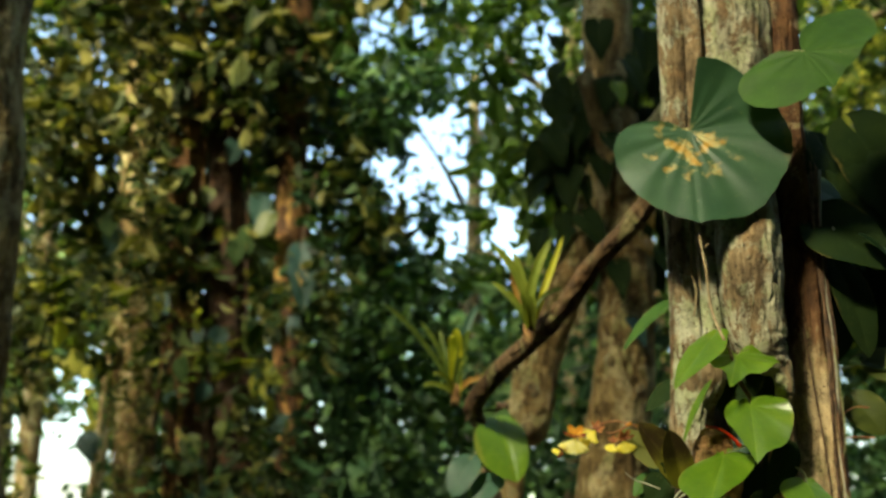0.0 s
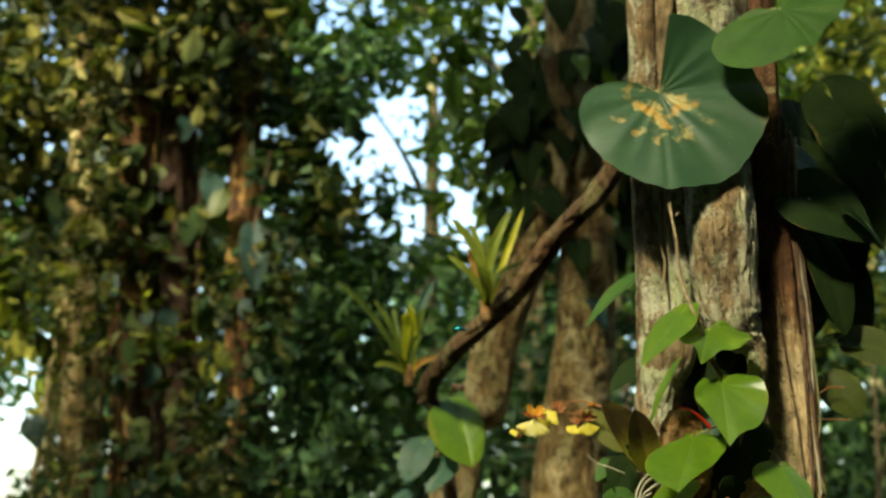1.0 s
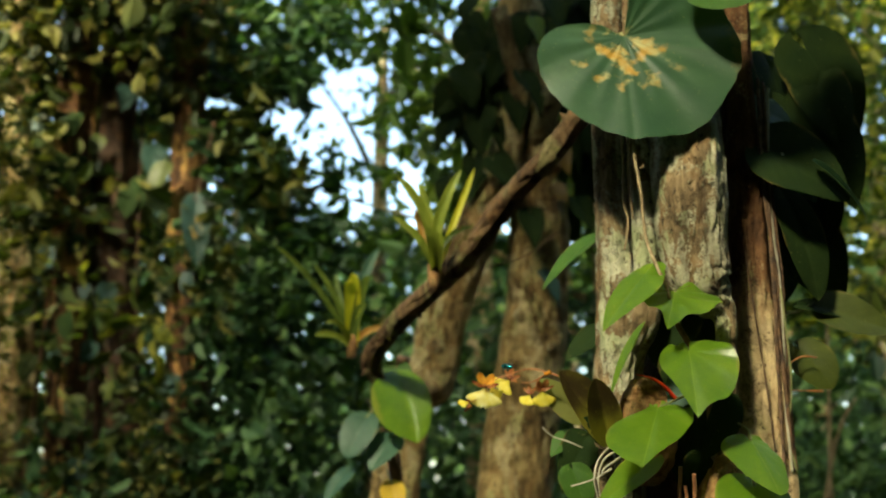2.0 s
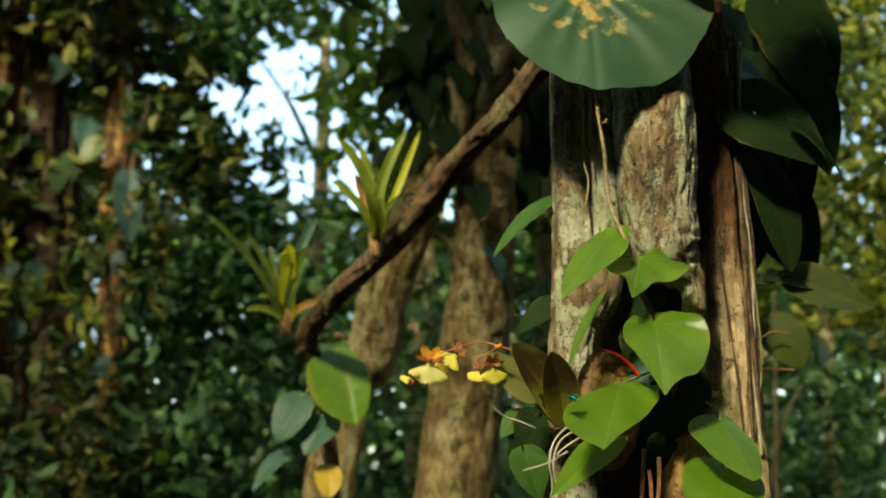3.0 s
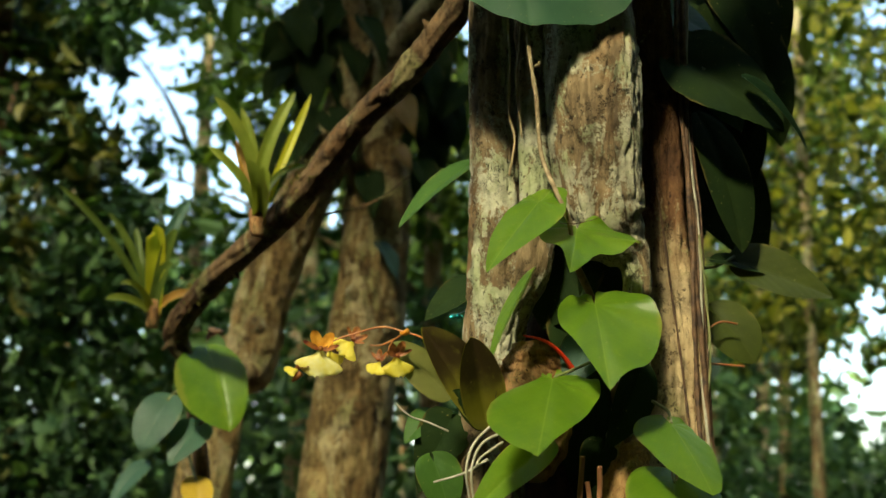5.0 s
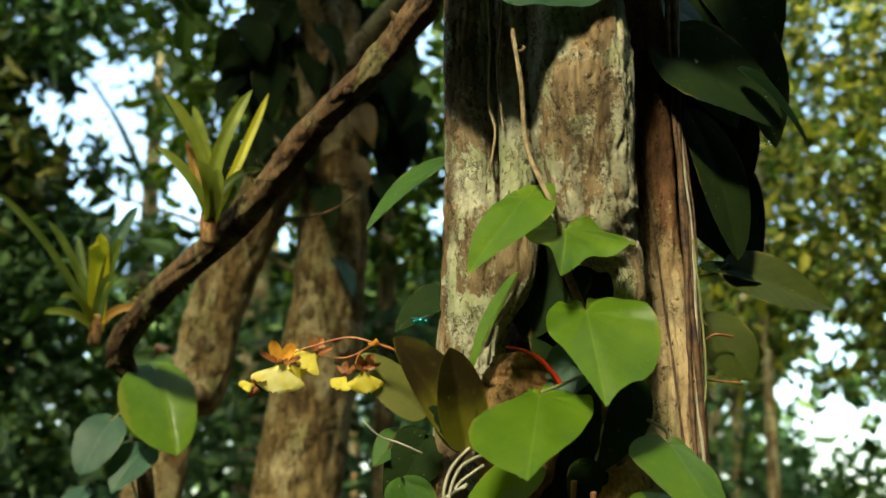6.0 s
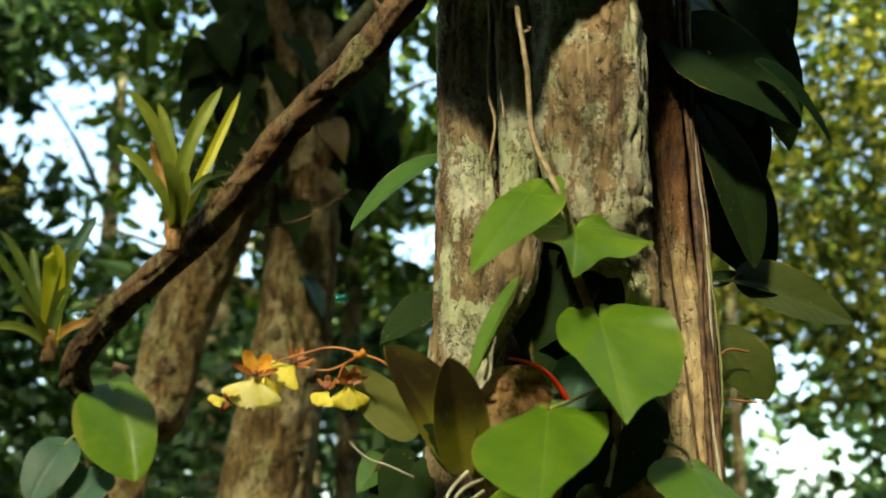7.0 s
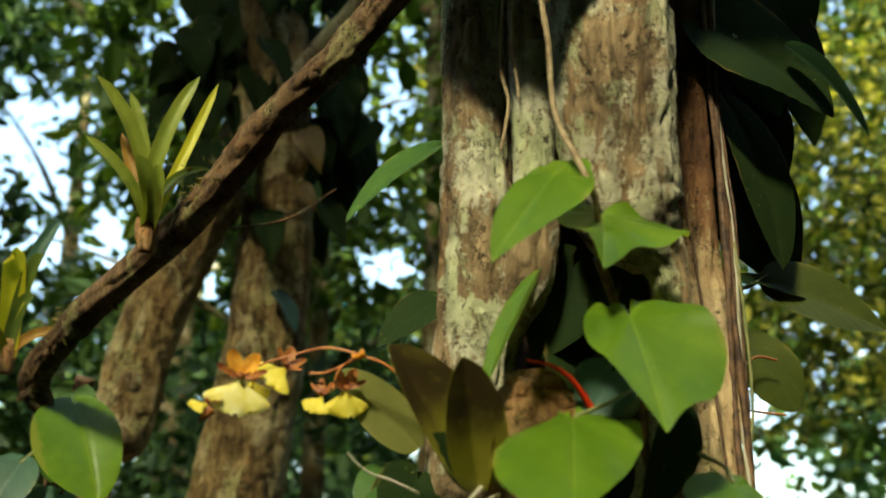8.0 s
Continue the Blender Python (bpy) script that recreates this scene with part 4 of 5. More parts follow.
flower((0.133, 1.497, 1.706), (0.6, -0.2, -0.8), (0.5, -0.6, 0.2), 0.018, 80, ORANGE, YELLOW)
flower((0.187, 1.483, 1.701), (0.25, -0.3, -1), (0.2, -0.9, 0.3), 0.020, 90, MAROON, YELLOW)
flower((0.173, 1.486, 1.697), (-0.8, -0.3, -0.7), (-0.3, -0.6, 0.7), 0.015, 100, MAROON, YELLOW)
flower((0.106, 1.484, 1.688), (-0.9, -0.3, 0.1), (-0.2, -0.5, 0.8), 0.013, 110, MAROON, YELLOW)
stalk(orchid, [(0.108, 1.486, 1.685), (0.105, 1.485, 1.681), (0.102, 1.484, 1.678)], 0.0035, MAROON, "bud", tip=0.001, n=12)

# the red curved shoot in the hollow
shoot = thing("red_shoot", (0.32, 1.428, 1.691), "glossy red curved shoot in the hollow of the trunk", "plant")
stalk(shoot, [(0.32, 1.423, 1.689), (0.312, 1.418, 1.697), (0.301, 1.412, 1.705), (0.29, 1.411, 1.71), (0.278, 1.416, 1.713)], 0.0023, RED, "blade", tip=0.0007, n=40, segs=10)

# ---- bromeliads on the branch ----
def bromeliad(at, leaves, label):
    b = thing("bromeliad", at, label, "bromeliad")
    for tip, rise, width, mat in leaves:
        strap(b, at, tip, rise, width, mat)
    part("base", tube([(*at[:2], at[2] - 0.02, 0.008), (*at, 0.011), (*at[:2], at[2] + 0.02, 0.009)], 12, 10, 0.002, 80, 0.4, 1, at), STUB, b, "dry brown leaf base")
    return b


bromeliad((0.079, 1.903, 1.911),
          (((0.021, 1.864, 2.045), (0.026, 0, 0.02), 0.0135, BROM), ((0.052, 1.884, 2.041), (0.01, -0.01, 0.01), 0.011, BROM), ((0.115, 1.872, 2.061), (-0.028, -0.01, -0.005), 0.0145, BROM),
           ((0.137, 1.921, 2.077), (-0.01, 0.01, -0.03), 0.010, BROM_GOLD), ((0.134, 1.919, 1.985), (-0.02, 0, 0.03), 0.008, BROM_DARK), ((0.016, 1.87, 1.987), (0.02, -0.01, 0.005), 0.011, BROM), ((0.048, 1.908, 2.008), (0.004, 0, -0.01), 0.011, BROM_RED),
           ((0.062, 1.852, 1.968), (0.012, -0.01, 0.0), 0.017, BROM), ((0.082, 1.862, 1.964), (0.004, -0.01, 0.0), 0.014, BROM)),
          "bromeliad with upright yellow-green strap leaves on the branch")
bromeliad((-0.054, 2.257, 1.847),
          (((-0.123, 2.222, 1.984), (0.01, 0, 0.02), 0.010, BROM_DARK), ((-0.087, 2.273, 1.977), (-0.01, 0, 0.02), 0.010, BROM_DARK), ((-0.012, 2.297, 2.032), (-0.02, 0, 0.02), 0.018, LEAF_TEAL), ((-0.190, 2.176, 2.01), (0.01, 0, 0.03), 0.009, BROM_DARK),
           ((-0.06, 2.214, 1.963), (0.004, 0, 0.06), 0.026, BROM_GOLD), ((-0.024, 2.214, 1.962), (-0.005, 0, 0.05), 0.016, BROM_DARK), ((-0.029, 2.229, 1.917), (-0.01, 0, 0.03), 0.016, BROM_DARK),
           ((-0.096, 2.183, 1.875), (0, 0, 0.03), 0.012, BROM), ((0.008, 2.233, 1.876), (-0.01, 0, 0.02), 0.012, BROM_RED), ((-0.117, 2.205, 1.857), (0, 0, 0.02), 0.012, BROM)),
          "bromeliad with thin arching leaves at the branch's end")

# ---- leaves under the branch's end ----
CL = (0.025, 2.289, 1.827)
climber = thing("climbing_plant", CL, "climbing plant with broad green leaves under the branch", "plant")
heart_leaf(climber, (0.027, 2.262, 1.797), (0.061, 2.204, 1.681), (0.15, -0.9, 0.4), 0.108, LEAF, "broad sunlit leaf", fold=0.22, seed=61, lobe=0.12, power=0.55, sides=(0.75, 1.15), bulge=(0.45, 0.6))
heart_leaf(climber, (0.023, 2.29, 1.815), (0.009, 2.281, 1.707), (-0.2, -0.9, 0.2), 0.075, LEAF_MID, fold=0.2, seed=62, lobe=0.15, power=0.6)
heart_leaf(climber, (-0.026, 2.249, 1.725), (-0.058, 2.227, 1.654), (-0.1, -0.8, 0.5), 0.062, LEAF_TEAL, "bluish-green leaf", seed=63, lobe=0.15, power=0.6)
heart_leaf(climber, (0.019, 2.253, 1.691), (-0.018, 2.229, 1.633), (-0.1, -0.7, 0.7), 0.06, LEAF_TEAL, seed=64, lobe=0.15)
heart_leaf(climber, (-0.052, 2.258, 1.637), (-0.095, 2.235, 1.577), (-0.3, -0.7, 0.6), 0.035, LEAF_TEAL, seed=65, lobe=0.1)
heart_leaf(climber, (0.019, 2.261, 1.615), (0.025, 2.235, 1.569), (0.1, -0.9, 0.2), 0.045, YELLOW_LEAF, "yellow withering leaf", seed=66, lobe=0.15, power=0.6)
stalk(climber, [(0.036, 2.298, 1.836), (0.022, 2.315, 1.77), (0.012, 2.321, 1.711), (0.025, 2.329, 1.638), (0.03, 2.336, 1.566)], 0.012, DARK_VINE, "stem", rough=0.002, n=60, segs=12)
stalk(climber, [(0.006, 2.297, 1.652), (0.013, 2.279, 1.631), (0.019, 2.261, 1.615)], 0.002)
stalk(climber, [(0.014, 2.313, 1.785), (-0.008, 2.277, 1.749), (-0.026, 2.249, 1.725)], 0.002)

# ---- leaves round the trunk behind ----
EP = (0.334, 2.886, 2.366)
epi = thing("climbing_plant", EP, "leaves round the brown trunk, many added to stand in for its shade", "plant")
# the two ochre leaves are painted sun patches
SPOTS = (((0.297, 2.835, 2.566), 0.12, LEAF_SHADED), ((0.383, 2.851, 2.406), 0.09, SUN_PATCH_LEAF), ((0.427, 2.894, 2.285), 0.10, LEAF_SHADED), ((0.32, 2.868, 2.245), 0.10, LEAF_SHADED), ((0.352, 2.903, 2.11), 0.09, LEAF_TEAL_DARK),
         ((0.243, 2.897, 2.455), 0.11, LEAF_SHADED), ((0.193, 2.914, 2.385), 0.09, LEAF_SHADED), ((0.446, 2.902, 2.503), 0.11, LEAF_SHADED), ((0.38, 2.881, 2.311), 0.06, SUN_PATCH_LEAF), ((0.257, 2.897, 2.638), 0.11, LEAF_SHADED), ((0.317, 2.858, 2.726), 0.12, LEAF_SHADED),
         ((0.213, 2.912, 2.502), 0.13, LEAF_SHADED), ((0.156, 2.902, 2.59), 0.11, LEAF_SHADED), ((0.235, 2.856, 2.366), 0.12, LEAF_SHADED), ((0.35, 2.796, 2.746), 0.12, LEAF_SHADED), ((0.32, 2.782, 2.681), 0.07, LEAF), ((0.287, 2.852, 2.878), 0.13, LEAF_SHADED), ((0.357, 2.499, 2.693), 0.13, LEAF_SHADED))
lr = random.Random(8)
# 120 more near-black leaves, added in place of the shade on the upper trunk
SPOTS += tuple(((0.30 + lr.uniform(-0.16, 0.22), 2.93 + lr.uniform(-0.03, 0.12), 2.28 + 0.6 * lr.random() ** 0.8), lr.uniform(0.07, 0.13), LEAF_SHADED) for k in range(120))
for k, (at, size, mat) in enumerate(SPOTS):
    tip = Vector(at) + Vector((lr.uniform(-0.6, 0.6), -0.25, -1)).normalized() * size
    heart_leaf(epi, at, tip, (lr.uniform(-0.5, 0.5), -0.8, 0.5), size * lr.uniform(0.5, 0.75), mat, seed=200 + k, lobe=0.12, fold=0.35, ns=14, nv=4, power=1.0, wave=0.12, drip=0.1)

# ---- forest behind ----
EYE = np.array([0.05, 0.4, 1.6])
# openings of the canopy, as places and sizes on a plane 8 m ahead
GAPS = (
    (-0.39, 4.05, 0.28), (-0.12, 3.59, 0.22), (-0.51, 4.36, 0.15), (-2.87, 2.05, 0.46),
    (-0.75, 5.16, 0.19), (-1.07, 5.21, 0.07), (-0.56, 4.6, 0.12), (-0.73, 4.17, 0.19), (-0.39, 4.23, 0.22), (-0.3, 4.41, 0.15), (-0.14, 3.88, 0.18), (0.04, 3.74, 0.14),
    (-0.6, 3.64, 0.1), (-0.08, 4.6, 0.07), (-2.93, 4.99, 0.1), (-3.12, 3.64, 0.11), (0.38, 5.17, 0.12), (-2.8, 2.13, 0.35), (-3.01, 1.94, 0.3), (-3.16, 2.27, 0.19),
    (-0.48, 4.28, 0.2), (-0.62, 4.04, 0.19), (-0.17, 3.54, 0.16), (1.69, 4.7, 0.15), (1.71, 3.6, 0.14), (1.29, 3.92, 0.06), (4.62, 5.25, 0.18), (4.43, 2.87, 0.2),
    (4.24, 2.44, 0.26), (1.81, 3.62, 0.17), (1.78, 4.66, 0.16), (1.88, 5.16, 0.11), (4.57, 2.58, 0.2), (-0.46, 4.28, 0.15), (-0.21, 3.66, 0.15), (4.16, 2.55, 0.17),
)


def grown(n, lo, hi, rng, gaps=1.0, clump=1.1, thin=0.0, hang=1.0):
    """Places of leaves in a box, gathered in clumps and thinned where the canopy is open to the sky."""
    p = rng.uniform(lo, hi, (n, 3))
    g = p * np.array([clump, clump, clump * hang])
    d = np.array([noise.noise(Vector(q)) + 0.6 * noise.noise(Vector(q) * 2.9) for q in g])
    keep = d + rng.uniform(-0.25, 0.25, n) > thin
    rim = np.minimum(np.minimum(p[:, 0] - lo[0], hi[0] - p[:, 0]), hi[2] - p[:, 2])
    rag = np.array([noise.noise(Vector(q) * 1.7) + 0.5 * noise.noise(Vector(q) * 5.0) for q in p])
    keep &= rim > 0.10 * (hi[0] - lo[0]) * (rag + 0.45)
    k = 7.6 / (p[:, 1] - EYE[1])
    x, z = EYE[0] + (p[:, 0] - EYE[0]) * k, EYE[2] + (p[:, 2] - EYE[2]) * k
    wob = np.array([0.8 * noise.noise(Vector((a * 4, b * 4, 5))) + 0.9 * noise.noise(Vector((a * 10, b * 10, 9))) + 0.4 * noise.noise(Vector((a * 23, b * 23, 3))) for a, b in zip(x, z)])
    if gaps:
        speck = np.array([noise.noise(Vector((a * 6.5, b * 6.5, 2))) + 0.35 * noise.noise(Vector((a * 1.3, b * 1.3, 7))) for a, b in zip(x, z)])
        keep &= ~((speck > np.where(x > 1.2, 0.58, 0.36)) & (z > 2.5) & (rng.uniform(0, 1, n) < 0.93 * gaps))
    for gx, gz, gr in GAPS:
        r = np.hypot(x - gx, z - gz) / gr
        keep &= ~((r + 1.5 * wob < 1.0) & (rng.uniform(0, 1, n) < 0.91 * gaps))
    return p[keep]


def forest_tree(at, height, radius, label, leaves, leaf, material, seed, lean=(0, 0), trunk=None, group="forest trees"):
    """A tree of the forest: tapered trunk, limbs up into the leaves, and its leaves."""
    x, y = at
    t = thing("forest_tree", (x, y, 0), label, "tree", group)
    lx, ly = lean
    rows = [(x, y, 0, radius * 1.5), (x + lx * 0.1, y, 1.0, radius * 1.05), (x + lx * 0.4, y + ly * 0.4, height * 0.45, radius * 0.9), (x + lx, y + ly, height, radius * 0.5)]
    part("trunk", tube(rows, 70, 18, radius * 0.08, 14, 0.25, seed, (x, y, 0), 0.08, 4), trunk or BARK_FAR, t)
    r = random.Random(seed)
    for k in range(4):
        z = height * r.uniform(0.45, 0.9)
        a = r.uniform(0, 6.28)
        s = height * 0.16
        part("limb", tube([(x + lx * 0.5, y + ly * 0.5, z, radius * 0.4), (x + lx * 0.5 + s * math.cos(a), y + 0.5 * s * math.sin(a), z + 0.5 * s, radius * 0.25), (x + 2 * s * math.cos(a), y + s * math.sin(a), z + 0.8 * s, radius * 0.08)], 12, 7, radius * 0.05, 14, 0.3, k, (x, y, 0)), trunk or BARK_FAR, t)
    if len(leaves):
        leaf_cloud("crown", leaves, leaf, material, t, np.random.default_rng(seed), origin=(x, y, 0))
    return t


R = np.random.default_rng(11)
# the vine-hung trees
def hung_tree(foot, mid, top, radius, label, leaves, leaf, material, seed, trunk):
    x, y = foot
    t = thing("forest_tree", (x, y, 0), label, "tree", "vine-hung trees")
    rows = [(x, y, 0, radius * 1.5), (x, y, 0.8, radius * 1.15), (*mid, radius), (*top, radius * 0.85), (top[0], top[1], 7.5, radius * 0.6)]
    part("trunk", tube(rows, 150, 24, radius * 0.16, 12, 0.2, seed, (x, y, 0), 0.12, 5), trunk, t)
    r = random.Random(seed)
    for k in range(5):
        a, dx = r.uniform(2.2, 5.4), r.uniform(-0.5, 0.5)
        z0 = r.uniform(3.6, 5.2)
        q = [(mid[0] + radius * 1.1 * math.cos(a) + dx * s * s * 0.4, mid[1] + radius * 1.2 * math.sin(a) - 0.1 * s, z0 + (0.6 - z0) * s) for s in (0, 0.25, 0.5, 0.75, 1)]
        part("hanging_root", wire(q, r.uniform(0.008, 0.02), 0.006, 7, 40, (x, y, 0), 0.003), trunk, t)
    for k in range(26):
        a = r.uniform(3.4, 6.0)
        at = Vector((mid[0] + radius * r.uniform(1.3, 3.2) * math.cos(a), mid[1] + radius * r.uniform(1.5, 3.5) * math.sin(a) - 0.05, r.uniform(1.5, 4.4)))
        size = r.uniform(0.09, 0.17)
        tip = at + Vector((r.uniform(-0.5, 0.5), -0.2, -1)).normalized() * size
        heart_leaf(t, tuple(at), tuple(tip), (r.uniform(-0.6, 0.6), -0.8, 0.4), size * 0.75, r.choice((LEAF_SHADED, LEAF_SHADED, LEAF_TEAL_DARK, LEAF_OLIVE)), seed=seed * 10 + k, lobe=0.12, fold=0.2, ns=10, nv=3)
    leaf_cloud("crown", leaves, leaf, material, t, np.random.default_rng(seed), origin=(x, y, 0))
    return t


hung_tree((-1.95, 6.3), (-1.879, 6.288, 2.04), (-1.929, 6.134, 3.51), 0.10, "slim pale trunk standing among vines", grown(17000, (-3.7, 5.7, 2.6), (-1.2, 6.9, 6.0), R, clump=1.9, thin=0.06, hang=0.6), 0.10, FOL_BROWN, 21, BARK_BEHIND)
hung_tree((-1.62, 6.1), (-1.572, 6.077, 2.141), (-1.614, 5.939, 3.449), 0.085, "brown trunk hung with vines", grown(13000, (-2.5, 5.4, 2.9), (-0.4, 6.3, 5.6), R, clump=1.9, thin=0.12, hang=0.6), 0.10, FOL_BROWN, 22, BARK_HUNG)
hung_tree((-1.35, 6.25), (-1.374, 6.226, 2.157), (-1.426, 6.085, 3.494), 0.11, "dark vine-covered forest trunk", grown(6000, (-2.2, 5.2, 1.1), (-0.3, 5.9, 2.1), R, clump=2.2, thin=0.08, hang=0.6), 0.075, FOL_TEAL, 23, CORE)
hung_tree((-0.98, 6.15), (-1.002, 6.126, 2.149), (-1.052, 6.026, 3.104), 0.10, "orange-brown trunk hung with vines", grown(13000, (-0.95, 5.4, 1.2), (-0.2, 6.2, 4.0), R, clump=1.9, thin=0.1, hang=0.5), 0.075, FOL_TEAL, 24, BARK_HUNG)
sunset_leaf = thing("climbing_plant", (-0.901, 5.450, 2.902), "bluish leaf on a vine, orange light painted on as blotches", "plant")
heart_leaf(sunset_leaf, (-0.901, 5.450, 2.902), (-0.872, 5.400, 2.598), (0.2, -0.9, 0.3), 0.14, ORANGE_LIT, seed=70, lobe=0.15, fold=0.25, power=0.7)
stalk(sunset_leaf, [(-0.901, 5.850, 3.402), (-0.901, 5.650, 3.152), (-0.901, 5.450, 2.902)], 0.006, DARK_VINE, "stem")
thicket = thing("shrub", (-1.0, 6.6, 0), "leafy undergrowth and vines between the trunks", "shrub")
leaf_cloud("foliage", grown(16000, (-3.8, 6.3, 1.0), (-0.1, 7.4, 6.2), R, clump=1.5, thin=0.0), 0.10, FOL_NEAR, thicket, np.random.default_rng(3), origin=(-1.0, 6.6, 0))
leaf_cloud("foliage", grown(1500, (-2.6, 5.0, 2.2), (-0.9, 5.5, 2.8), R, clump=2.4, thin=0.1), 0.10, FOL_SUNLIT, thicket, np.random.default_rng(4), origin=(-1.0, 6.6, 0))
leaf_cloud("foliage", grown(9000, (-2.3, 5.2, 1.1), (-0.7, 5.7, 3.0), R, clump=2.6, thin=0.16, hang=0.5), 0.065, FOL_BROWN, thicket, np.random.default_rng(5), origin=(-1.0, 6.6, 0))
# thin twigs of leaves across the openings
fringe = thing("forest_tree", (1.2, 7.8, 0), "thin airy tree with sparse small leaves", "tree", "forest trees")
part("trunk", tube([(1.2, 7.8, 0, 0.05), (1.15, 7.8, 2.0, 0.03), (1.0, 7.8, 4.0, 0.02), (0.8, 7.8, 6.5, 0.008)], 40, 8, 0.004, 20, 0.3, 1, (1.2, 7.8, 0)), BARK_FAR, fringe)
leaf_cloud("crown", grown(26000, (-3.4, 7.0, 2.2), (5.2, 8.6, 6.0), R, 0.0, 3.0, 0.27), 0.085, FOL_NEAR, fringe, np.random.default_rng(9), origin=(1.2, 7.8, 0))
# middle distance
forest_tree((0.6, 9.0), 9, 0.10, "forest tree with a broad airy crown", grown(36000, (-2.6, 8.0, 3.4), (3.6, 10.5, 7.6), R, thin=-0.1), 0.11, FOL_NEAR, 26)
forest_tree((-0.2, 11.0), 6, 0.10, "low forest tree in bright green leaf", grown(30000, (-3.5, 9.5, 0.6), (3.2, 12.5, 4.6), R, thin=-0.2), 0.12, FOL_COOL, 27)
forest_tree((1.0, 6.0), 5, 0.05, "young understorey tree with cool green leaves", grown(9000, (-0.3, 5.2, 0.8), (2.4, 7.0, 2.8), R, thin=0.05), 0.085, FOL_TEAL, 28)
forest_tree((1.4, 5.5), 6, 0.07, "dark leafy understorey forest tree", grown(9500, (-0.1, 4.6, 2.8), (1.5, 6.4, 5.0), R, thin=-0.05, clump=1.5), 0.085, FOL_NEAR, 29)
# lit side, with part of its sunlight in the leaf colour
forest_tree((3.0, 6.2), 7, 0.03, "forest tree with sunlight painted into its yellow-green leaf colour", grown(36000, (1.6, 5.2, 2.4), (5.0, 7.4, 5.6), R, thin=0.02, clump=2.2), 0.065, FOL_SUNLIT, 30)
forest_tree((3.7, 9.2), 9, 0.06, "straight slender forest tree", grown(20000, (2.0, 8.5, 0.6), (7.0, 11, 2.5), R, thin=-0.15), 0.11, FOL_COOL, 31)
forest_tree((4.4, 9.6), 9, 0.05, "straight slender forest tree", grown(28000, (2.2, 8.5, 3.0), (7.6, 10.5, 7.6), R, thin=-0.2), 0.11, FOL_NEAR, 32, (0.4, 0))
forest_tree((-3.3, 8.5), 8, 0.08, "forest tree with a broad airy crown", grown(20000, (-6.0, 7.8, 0.6), (-1.2, 9.5, 7.0), R, thin=-0.05), 0.11, FOL_SUNLIT, 33)
# the distant forest edge
for k in range(9):
    x = -13 + 3.6 * k
    y = 17 + 3 * math.sin(2.3 * k)
    forest_tree((x, y), 7, 0.14, "distant hazy forest tree", grown(6500, (x - 2.8, y - 1.2, 0.3), (x + 2.8, y + 1.2, 5.6), R, 1.0, 0.7, -0.25), 0.26, FOL_COOL, 40 + k)
# bare saplings beyond the trunk
sapling = thing("sapling", (1.39, 4.018, 1.643), "bare pale leaning saplings", "sapling")
for pts in ([(1.371, 4.11, 0.0), (1.39, 4.018, 1.643), (1.396, 4.004, 1.966), (1.402, 4.007, 2.223)], [(1.371, 4.09, 1.50), (1.403, 3.979, 1.80), (1.46, 3.95, 1.93)]):
    stalk(sapling, pts, 0.010, WOODY, "stem", tip=0.004, rough=0.001, n=40)
# the dark mossy trunk near the path
near = trunk_tree("background_tree", [(-1.02, 2.9, 0, 0.14), (*(-1.288, 2.912, 1.641), 0.10), (*(-1.301, 2.868, 2.053), 0.11), (*(-1.286, 2.823, 2.48), 0.115), (*(-1.296, 2.777, 2.924), 0.115), (-1.15, 2.8, 4.2, 0.09)], "mossy brown tree trunk", 9.1, BARK_BEHIND)
for k in range(6):
    q = np.random.default_rng(k).normal(0, 1, (160, 3)) * np.array([0.03, 0.02, 0.09]) + np.array([-0.86, 2.84, 1.7 + 0.22 * k])
    leaf_cloud("moss", q, 0.018, MOSS, near, np.random.default_rng(k + 40), 0.3, 0.4, (-1.02, 2.9, 0))
# gaps cut in the added trees to aim sun at chosen spots: place, radius
LIT = (((0.30, 2.96, 1.46), 0.33), ((0.10, 2.90, 1.84), 0.18), ((0.05, 2.22, 1.73), 0.14), ((0.07, 1.87, 1.99), 0.16), ((-0.04, 2.22, 1.95), 0.14), ((-1.20, 2.75, 2.24), 0.3), ((-1.00, 5.94, 2.20), 0.24), ((-1.88, 6.2, 1.8), 0.4),
       ((0.33, 1.40, 1.90), 0.26), ((0.37, 1.40, 1.64), 0.36), ((0.30, 1.40, 2.10), 0.25), ((0.15, 1.48, 1.70), 0.2), ((3.10, 7.51, 1.87), 0.9), ((3.66, 5.81, 3.73), 0.7), ((2.9, 5.8, 3.0), 0.6), ((4.6, 8.0, 3.6), 0.8))
FLECKS = ((2.6, 5.6, 0.8), (3.4, 6.4, 0.8), (3.9, 5.6, 0.6), (-0.3, 9.6, 0.7), (1.6, 10, 0.7), (-2.8, 8.0, 0.9), (4.6, 9.0, 1.3), (-2.6, 6.2, 0.5), (-3.2, 6.8, 0.5),
          (-1.7, 7.6, 0.7), (-0.9, 7.6, 0.5), (-2.4, 7.8, 0.7), (-0.3, 7.4, 0.4), (-1.2, 8.3, 0.6), (-3.0, 5.8, 0.4)) + tuple((R.uniform(-8, 8), R.uniform(2.6, 12), R.uniform(0.15, 0.5)) for k in range(34))


